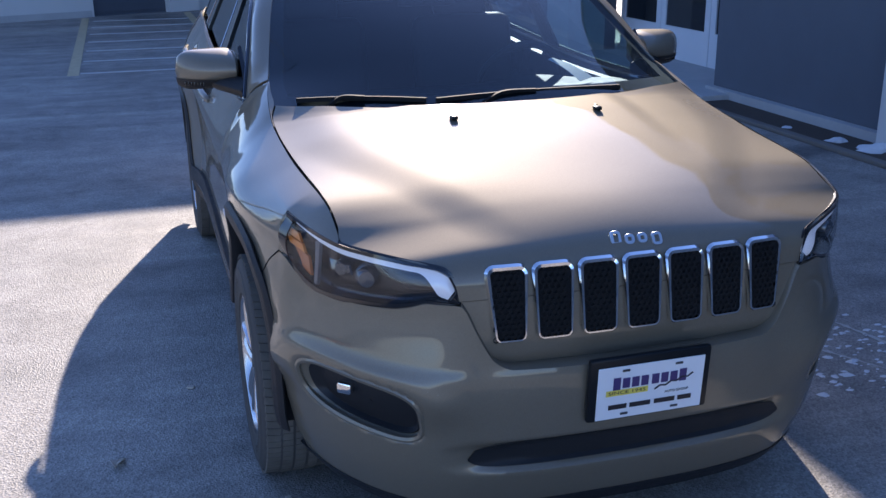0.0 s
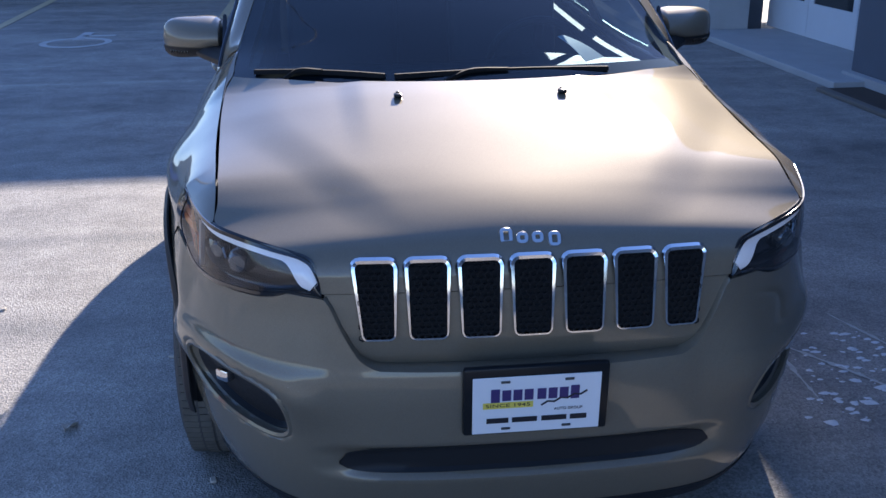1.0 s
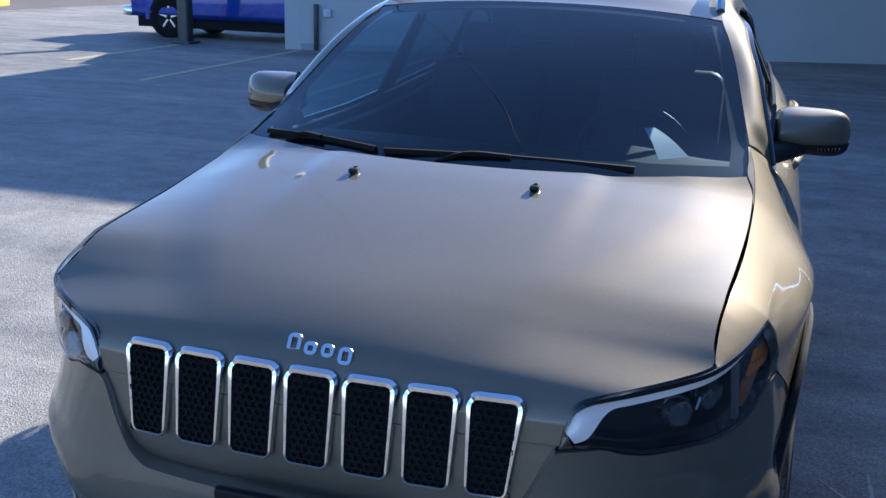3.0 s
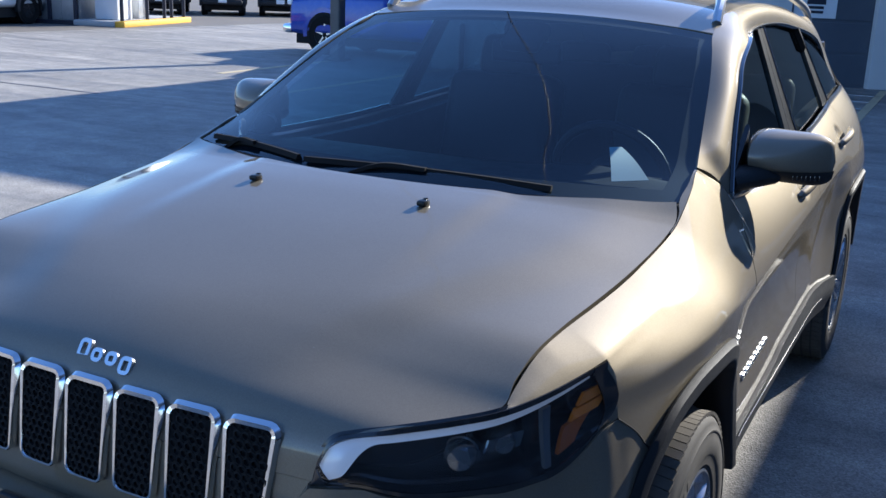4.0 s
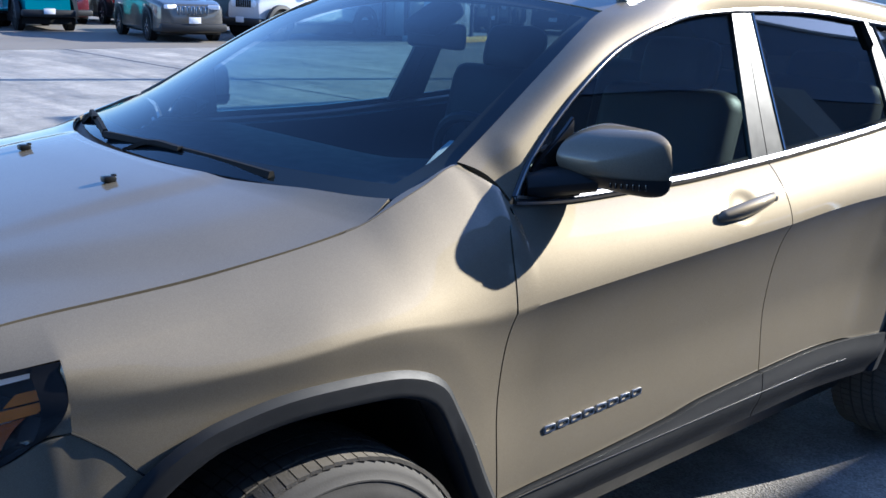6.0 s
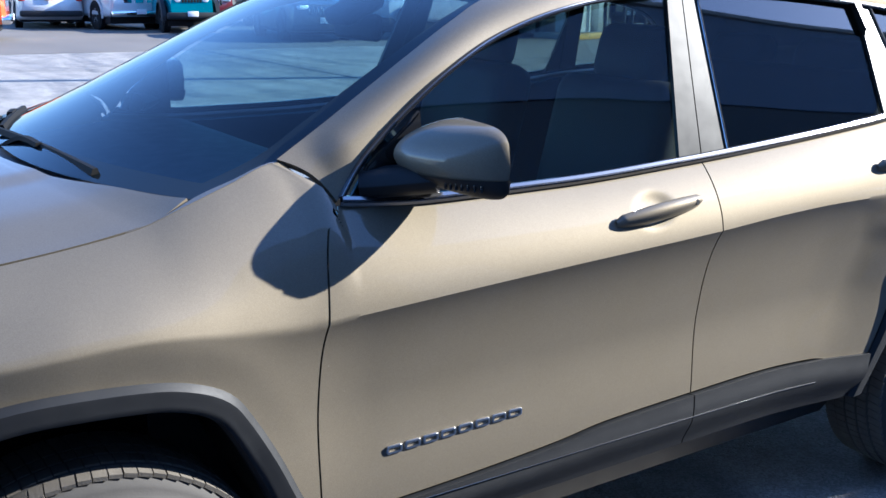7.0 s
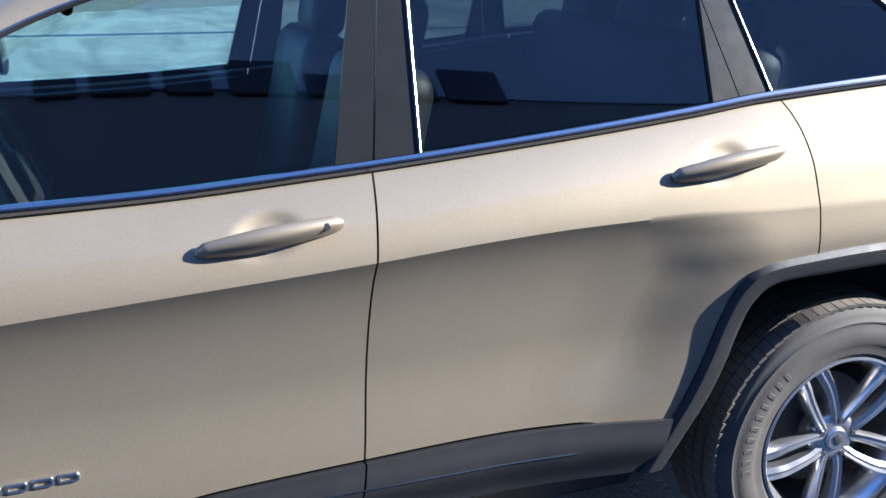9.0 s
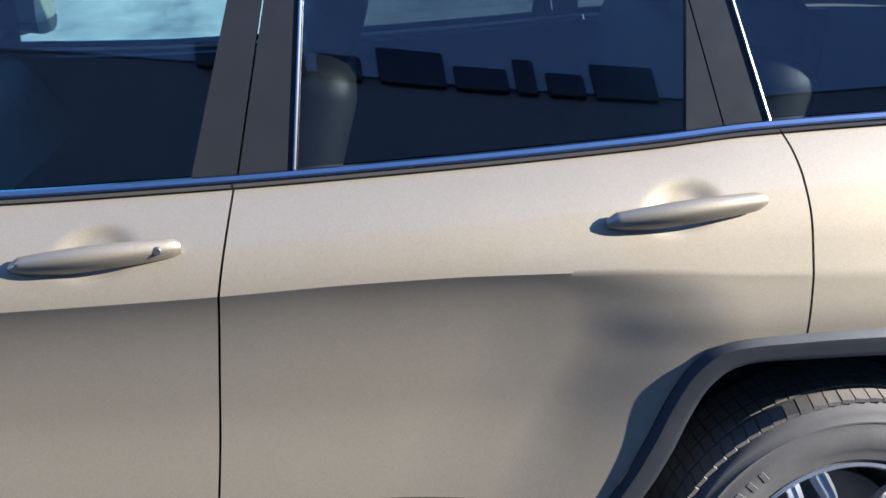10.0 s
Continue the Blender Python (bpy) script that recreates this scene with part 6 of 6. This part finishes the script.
# kind: wheelbase, tyre radius, half width, body stations, cabin stations, doors' window spans
KINDS = {
    "suv": dict(base=2.72, r=0.36, half=0.92, body=[(0.93, 0.55, 0.6, 0.32, 0.80), (0.85, 0.80, 0.78, 0.25, 0.95), (0.55, 0.90, 0.84, 0.24, 1.02), (-0.3, 0.92, 0.88, 0.24, 1.10), (-2.6, 0.92, 0.86, 0.24, 1.14), (-3.5, 0.86, 0.80, 0.28, 1.12), (-3.66, 0.70, 0.66, 0.40, 1.0)],
                cabin=[(-0.25, 0.80, 0.72, 1.0, 1.12), (-1.15, 0.82, 0.62, 1.0, 1.60), (-1.7, 0.82, 0.60, 1.0, 1.66), (-2.8, 0.80, 0.60, 1.0, 1.62), (-3.5, 0.72, 0.56, 1.0, 1.25)], spans=((-0.75, -1.55), (-1.65, -2.5), (-2.6, -3.1)), z=(1.12, 1.55)),
    "boxy_car": dict(base=2.95, r=0.41, half=0.78, body=[(0.62, 0.60, 0.58, 0.55, 1.05), (0.55, 0.62, 0.60, 0.50, 1.12), (-0.6, 0.74, 0.70, 0.48, 1.17), (-0.9, 0.79, 0.77, 0.46, 1.20), (-3.5, 0.79, 0.77, 0.46, 1.20), (-3.6, 0.76, 0.75, 0.5, 1.18)],
                     cabin=[(-0.85, 0.74, 0.70, 1.1, 1.25), (-1.15, 0.74, 0.66, 1.1, 1.82), (-3.4, 0.74, 0.66, 1.1, 1.84), (-3.55, 0.74, 0.66, 1.1, 1.6)], spans=((-1.25, -1.95), (-2.05, -2.75), (-2.85, -3.4)), z=(1.25, 1.72)),
    "boxy_truck": dict(base=3.49, r=0.41, half=0.80, body=[(0.62, 0.60, 0.58, 0.55, 1.05), (0.55, 0.62, 0.60, 0.50, 1.12), (-0.6, 0.74, 0.70, 0.48, 1.17), (-0.9, 0.80, 0.78, 0.46, 1.20), (-2.72, 0.80, 0.78, 0.46, 1.20), (-2.80, 0.80, 0.78, 0.46, 1.14), (-4.55, 0.80, 0.78, 0.50, 1.14), (-4.62, 0.76, 0.74, 0.55, 1.10)],
                       cabin=[(-0.85, 0.74, 0.70, 1.1, 1.25), (-1.15, 0.74, 0.66, 1.1, 1.82), (-2.6, 0.74, 0.66, 1.1, 1.84), (-2.72, 0.74, 0.66, 1.1, 1.6)], spans=((-1.25, -1.90), (-2.0, -2.6)), z=(1.25, 1.72)),
    "pickup": dict(base=3.57, r=0.41, half=0.98, body=[(0.98, 0.80, 0.80, 0.45, 1.00), (0.90, 0.90, 0.86, 0.40, 1.15), (0.4, 0.98, 0.90, 0.38, 1.22), (-0.6, 0.99, 0.94, 0.38, 1.26), (-2.95, 0.99, 0.94, 0.38, 1.28), (-3.0, 0.99, 0.94, 0.42, 1.26), (-4.75, 0.99, 0.94, 0.45, 1.28), (-4.82, 0.95, 0.92, 0.5, 1.2)],
                   cabin=[(-0.35, 0.88, 0.80, 1.1, 1.28), (-1.15, 0.90, 0.70, 1.1, 1.88), (-2.6, 0.90, 0.70, 1.1, 1.90), (-2.92, 0.88, 0.72, 1.1, 1.5)], spans=((-0.95, -1.75), (-1.85, -2.65)), z=(1.30, 1.80)),
    "minivan": dict(base=3.09, r=0.35, half=1.0, body=[(1.0, 0.60, 0.55, 0.30, 0.75), (0.85, 0.88, 0.80, 0.22, 0.88), (0.2, 0.99, 0.90, 0.20, 1.02), (-0.8, 1.0, 0.95, 0.20, 1.08), (-3.6, 0.99, 0.93, 0.22, 1.12), (-4.05, 0.92, 0.88, 0.30, 1.12), (-4.15, 0.80, 0.80, 0.40, 1.0)],
                    cabin=[(0.1, 0.85, 0.75, 0.95, 1.05), (-1.0, 0.90, 0.68, 0.95, 1.68), (-3.2, 0.90, 0.70, 0.95, 1.76), (-3.9, 0.86, 0.70, 0.95, 1.66), (-4.08, 0.84, 0.74, 0.95, 1.2)], spans=((-0.75, -1.6), (-1.7, -2.65), (-2.75, -3.6)), z=(1.12, 1.60)),
}
M["head_lamp"] = plain("far_head_lamp", (0.75, 0.77, 0.80), 0.15, coat=1.0)
M["tail_lamp"] = plain("tail_lamp", (0.45, 0.02, 0.02), 0.2, coat=1.0)
M["orange_plate"] = plain("orange_plate", (0.85, 0.30, 0.05), 0.5)
FAR_TYRE = data_of(lathe([(0.60, -0.28), (0.92, -0.29), (1.0, -0.22), (1.0, 0.22), (0.92, 0.29), (0.60, 0.27)], "y", 36, close=True), "tyre", M["wiper"])


def far_rim(mat):
    bm = lathe([(0.0, 0.22), (0.14, 0.22), (0.16, 0.17), (0.55, 0.10), (0.60, 0.24), (0.63, 0.26), (0.64, 0.1), (0.0, 0.02)], "y", 30)
    for k in range(5):
        a = 2 * math.pi * k / 5
        block((0.14, 0.10, 0.48), (0.34 * math.sin(a), 0.19, 0.34 * math.cos(a)), 0.02, 1, Matrix.Rotation(a, 4, "Y"), bm)
    return data_of(bm, "rim", mat)


RIMS = {"silver": far_rim(M["alloy"]), "black": far_rim(M["gloss_black"])}
PAINTS = {}


def paint_of(name, colour):
    if name not in PAINTS:
        PAINTS[name] = car_paint(name, colour, flake=0.2 if max(colour) > 0.5 else 0.45, rough=0.35, dust=0.08)
    return PAINTS[name]


def vehicle(name, kind, paint, at, heading, label, rims="silver", tail=None):
    """A parked car: at is the middle of its front axle on the ground, heading the way its nose points, in degrees from +x."""
    K = KINDS[kind]
    root = tagged(new(name), label=label, category="truck" if "truck" in name or "pickup" in name else "car")
    root.matrix_basis = pose(at[0], at[1], 0, 0, 0, heading)
    body = part("body", loft(K["body"]), paint, root)
    part("cabin", loft(K["cabin"]), paint, root)
    half, r = K["half"], K["r"]
    nose_a = K["body"][0][0]
    zl, zh = K["z"]
    for s in (1, -1):
        for a0, a1 in K["spans"]:
            lean = 0.16 if (a0, a1) == K["spans"][0] and kind in ("suv", "minivan", "pickup") else 0.03
            bm = prism([(a0 + 0.0, zl), (a1, zl), (a1 + 0.02, zh), (a0 - lean * 2.0, zh)], 0.012, "y", -0.006, 0.0)
            top, low = K["cabin"][2][2], K["cabin"][2][1]
            zc = K["cabin"][2][3]
            for v in bm.verts:
                f = (v.co.z - zc) / (K["cabin"][2][4] - zc)
                v.co.y = s * (low + (top - low) * f - 0.004 + (v.co.y + 0.006) + 0.02 * math.sin(math.pi * min(1, max(0, f))))
            bmesh.ops.recalc_face_normals(bm, faces=bm.faces)
            part("window", bm, M["window_dark"], root, "dark side window", soft=False)
        for a in (0.0, -K["base"]):
            tyre = new("tyre", FAR_TYRE)
            tyre.parent = root
            tyre.matrix_local = Matrix.Translation((a, s * (half - 0.10), r)) @ Matrix.Diagonal((r, s * 0.40, r, 1))
            rim = new("rim", RIMS[rims])
            rim.parent = tyre
            arch = lathe([(r * 1.07, -0.02), (r * 1.30, -0.02), (r * 1.30, 0.05), (r * 1.07, 0.06)], "y", 36, at=(0, 0, 0), close=True)
            bmesh.ops.delete(arch, geom=[v for v in arch.verts if v.co.z < -0.10], context="VERTS")
            for v in arch.verts:
                v.co = Vector((v.co.x + a, s * (half - 0.02 + v.co.y * (1.6 if kind in ("boxy_car", "boxy_truck") else 0.35)), v.co.z + r + 0.03))
            bmesh.ops.recalc_face_normals(arch, faces=arch.faces)
            part("wheel_arch", arch, M["plastic"] if kind != "pickup" else paint, root)
            # flat black disc on the uncut body side stands for the arch's inner shade
            well = lathe([(0.0, 0.0), (r * 1.10, 0.0), (r * 1.10, 0.02), (0.0, 0.02)], "y", 30, at=(a, s * (half - 0.005) - (0.02 if s > 0 else 0), r + 0.03))
            part("wheel_well_shade", well, M["gap"], root)
        lamp_z = {"suv": 0.88, "boxy_car": 0.98, "boxy_truck": 0.98, "pickup": 1.05, "minivan": 0.78}[kind]
        wide = {"suv": 0.56, "boxy_car": 0.40, "boxy_truck": 0.40, "pickup": 0.72, "minivan": 0.62}[kind]
        if kind in ("boxy_car", "boxy_truck"):
            part("head_lamp", lathe([(0.0, 0.03), (0.08, 0.02), (0.10, 0.0), (0.10, -0.03)], "x", 20, at=(nose_a, s * wide, lamp_z)), M["head_lamp"], root)
        else:
            part("head_lamp", block((0.16, 0.30, 0.11), (nose_a - 0.06, s * wide, lamp_z), 0.03, 2, Matrix.Rotation(radians(-22 * s), 4, "Z")), M["head_lamp"], root)
        rear_a = K["body"][-1][0]
        part("tail_lamp", block((0.10, 0.20, 0.26), (rear_a + 0.04, s * (half - 0.18), 0.95), 0.03, 2), M["tail_lamp"], root)
        mz = zl + 0.08
        part("door_mirror", block((0.12, 0.20, 0.16), (K["spans"][0][0] + 0.08, s * (half + 0.09), mz), 0.04, 2), paint if kind != "boxy_truck" else M["plastic"], root)
        for a0, a1 in K["spans"][:2]:
            part("door_handle", block((0.16, 0.03, 0.03), (a1 + 0.18, s * (half + 0.006), zl - 0.14), 0.01, 1), M["plastic"] if kind != "pickup" else paint, root)
    # windshield
    c0, c1 = K["cabin"][0], K["cabin"][1]
    bm = bmesh.new()
    f0, f1 = 0.25, 0.93
    vs = []
    for q, w in ((f0, 0.94), (f1, 0.92)):
        a = c0[0] + (c1[0] - c0[0]) * q
        z = c0[4] + (c1[4] - c0[4]) * q
        hw = (c0[2] + (c1[2] - c0[2]) * q) * w
        vs.append((a, hw, z))
    slope = Vector((c1[4] - c0[4], 0, c0[0] - c1[0])).normalized() * 0.012
    quad = [Vector((vs[0][0], -vs[0][1], vs[0][2])), Vector((vs[0][0], vs[0][1], vs[0][2])), Vector((vs[1][0], vs[1][1], vs[1][2])), Vector((vs[1][0], -vs[1][1], vs[1][2]))]
    lo = [bm.verts.new(p) for p in quad]
    hi = [bm.verts.new(p + slope) for p in quad]
    bm.faces.new(hi)
    for i in range(4):
        bm.faces.new((lo[i], lo[(i + 1) % 4], hi[(i + 1) % 4], hi[i]))
    bmesh.ops.recalc_face_normals(bm, faces=bm.faces)
    part("windshield", bm, M["window_dark"], root, "dark windshield", soft=False)
    # nose
    gz = {"suv": 0.80, "boxy_car": 0.98, "boxy_truck": 0.98, "pickup": 0.98, "minivan": 0.62}[kind]
    gw = {"suv": 0.42, "boxy_car": 0.30, "boxy_truck": 0.30, "pickup": 0.55, "minivan": 0.40}[kind]
    slots = 7 if kind != "pickup" else 3
    for k in range(slots):
        part("grille_slot", block((0.03, 2 * gw / slots * 0.72, 0.20 if kind != "pickup" else 0.34), (nose_a + 0.005, (k - (slots - 1) / 2) * 2 * gw / slots, gz), 0.01, 1), M["gap"] if kind in ("boxy_car", "boxy_truck") else M["chrome"], root)
    part("bumper", block((0.24, half * 1.86, 0.20), (nose_a + 0.02, 0, 0.50 if kind not in ("suv", "minivan") else 0.38), 0.06, 2), M["plastic"] if kind in ("boxy_car", "boxy_truck", "suv") else (M["chrome"] if kind == "pickup" else paint), root)
    part("plate_bar", block((0.01, 0.31, 0.15), (nose_a + 0.145, 0, 0.56), 0.004), M["plate_white"], root, "plain white plate")
    rear_a = K["body"][-1][0]
    part("rear_bumper", block((0.22, half * 1.80, 0.18), (rear_a, 0, 0.46), 0.05, 2), M["plastic"] if kind != "pickup" else M["chrome"], root)
    if tail:
        part("tail_plate", block((0.02, 0.34, 0.18), (rear_a - 0.05, 0, 0.95), 0.005), M[tail], root, "plain orange plate")
        part("rear_window", block((0.03, 1.30, 0.40), (K["cabin"][-2][0] - 0.06, 0, 1.36), 0.02, 1, Matrix.Rotation(radians(18), 4, "Y")), M["window_dark"], root, "dark rear window")
        part("light_bar", block((0.05, 1.7, 0.06), (rear_a + 0.02, 0, 1.10), 0.015), M["tail_lamp"], root, "red light bar")
    part("underside", box(rear_a + 0.3, nose_a - 0.2, -half + 0.12, half - 0.12, 0.20, 0.5), M["gap"], root, soft=False)
    return root


WHITE, GREY, TEAL = paint_of("white_paint", (0.55, 0.56, 0.57)), paint_of("grey_brown_paint", (0.10, 0.095, 0.085)), paint_of("teal_paint", (0.02, 0.30, 0.36))
BLUE, BLACK, RED = paint_of("blue_paint", (0.02, 0.05, 0.30)), paint_of("black_paint", (0.015, 0.015, 0.018)), paint_of("red_paint", (0.42, 0.02, 0.03))
ORANGE, DARK_RED, GUN = paint_of("orange_paint", (0.70, 0.12, 0.03)), paint_of("dark_red_paint", (0.10, 0.015, 0.025)), paint_of("gunmetal_paint", (0.16, 0.17, 0.15))
vehicle("off_road_truck", "boxy_truck", WHITE, (-22.2, 14.15), -78, "white four-door open-bed off-road truck parked on the lot", "black")
vehicle("parked_car", "suv", GREY, (-22.15, 11.75), -10, "grey-brown sport utility car with chrome grille slots", "silver")
vehicle("off_roader", "boxy_car", TEAL, (-27.0, 10.0), -8, "teal off-road car with round lamps", "black")
vehicle("off_roader", "boxy_car", GUN, (-26.2, 13.9), -93, "gunmetal off-road car behind the white truck", "black")
vehicle("minivan", "minivan", WHITE, (-34.2, 7.4), 172, "white minivan seen from behind with an orange plate", "silver", tail="orange_plate")
vehicle("pickup", "pickup", WHITE, (-29.5, 8.9), 8, "white full-size pickup with a chrome nose", "silver")
vehicle("parked_car", "suv", DARK_RED, (-31.2, 12.0), -5, "dark red sport utility car in the far row", "silver")
vehicle("parked_car", "suv", BLACK, (-31.0, 14.4), -5, "black sport utility car in the far row", "silver")
vehicle("pickup", "pickup", ORANGE, (-25.3, 3.7), 76, "orange-red pickup with dark lower trim", "black")
vehicle("pickup", "pickup", BLUE, (-11.0, 16.80), 182, "dark blue pickup with silver wheels beside the light pole", "silver")
for k, (x, y, paint, tint) in enumerate(((-25.6, 26.6, GUN, "grey"), (-24.2, 28.4, BLACK, "black"), (-22.9, 30.2, BLACK, "black"), (-21.5, 32.2, RED, "red"), (-28.0, 25.0, BLUE, "dark blue"))):
    vehicle("off_roader", "boxy_car", paint, (x, y), -52, tint + " off-road car in the far row", "silver")
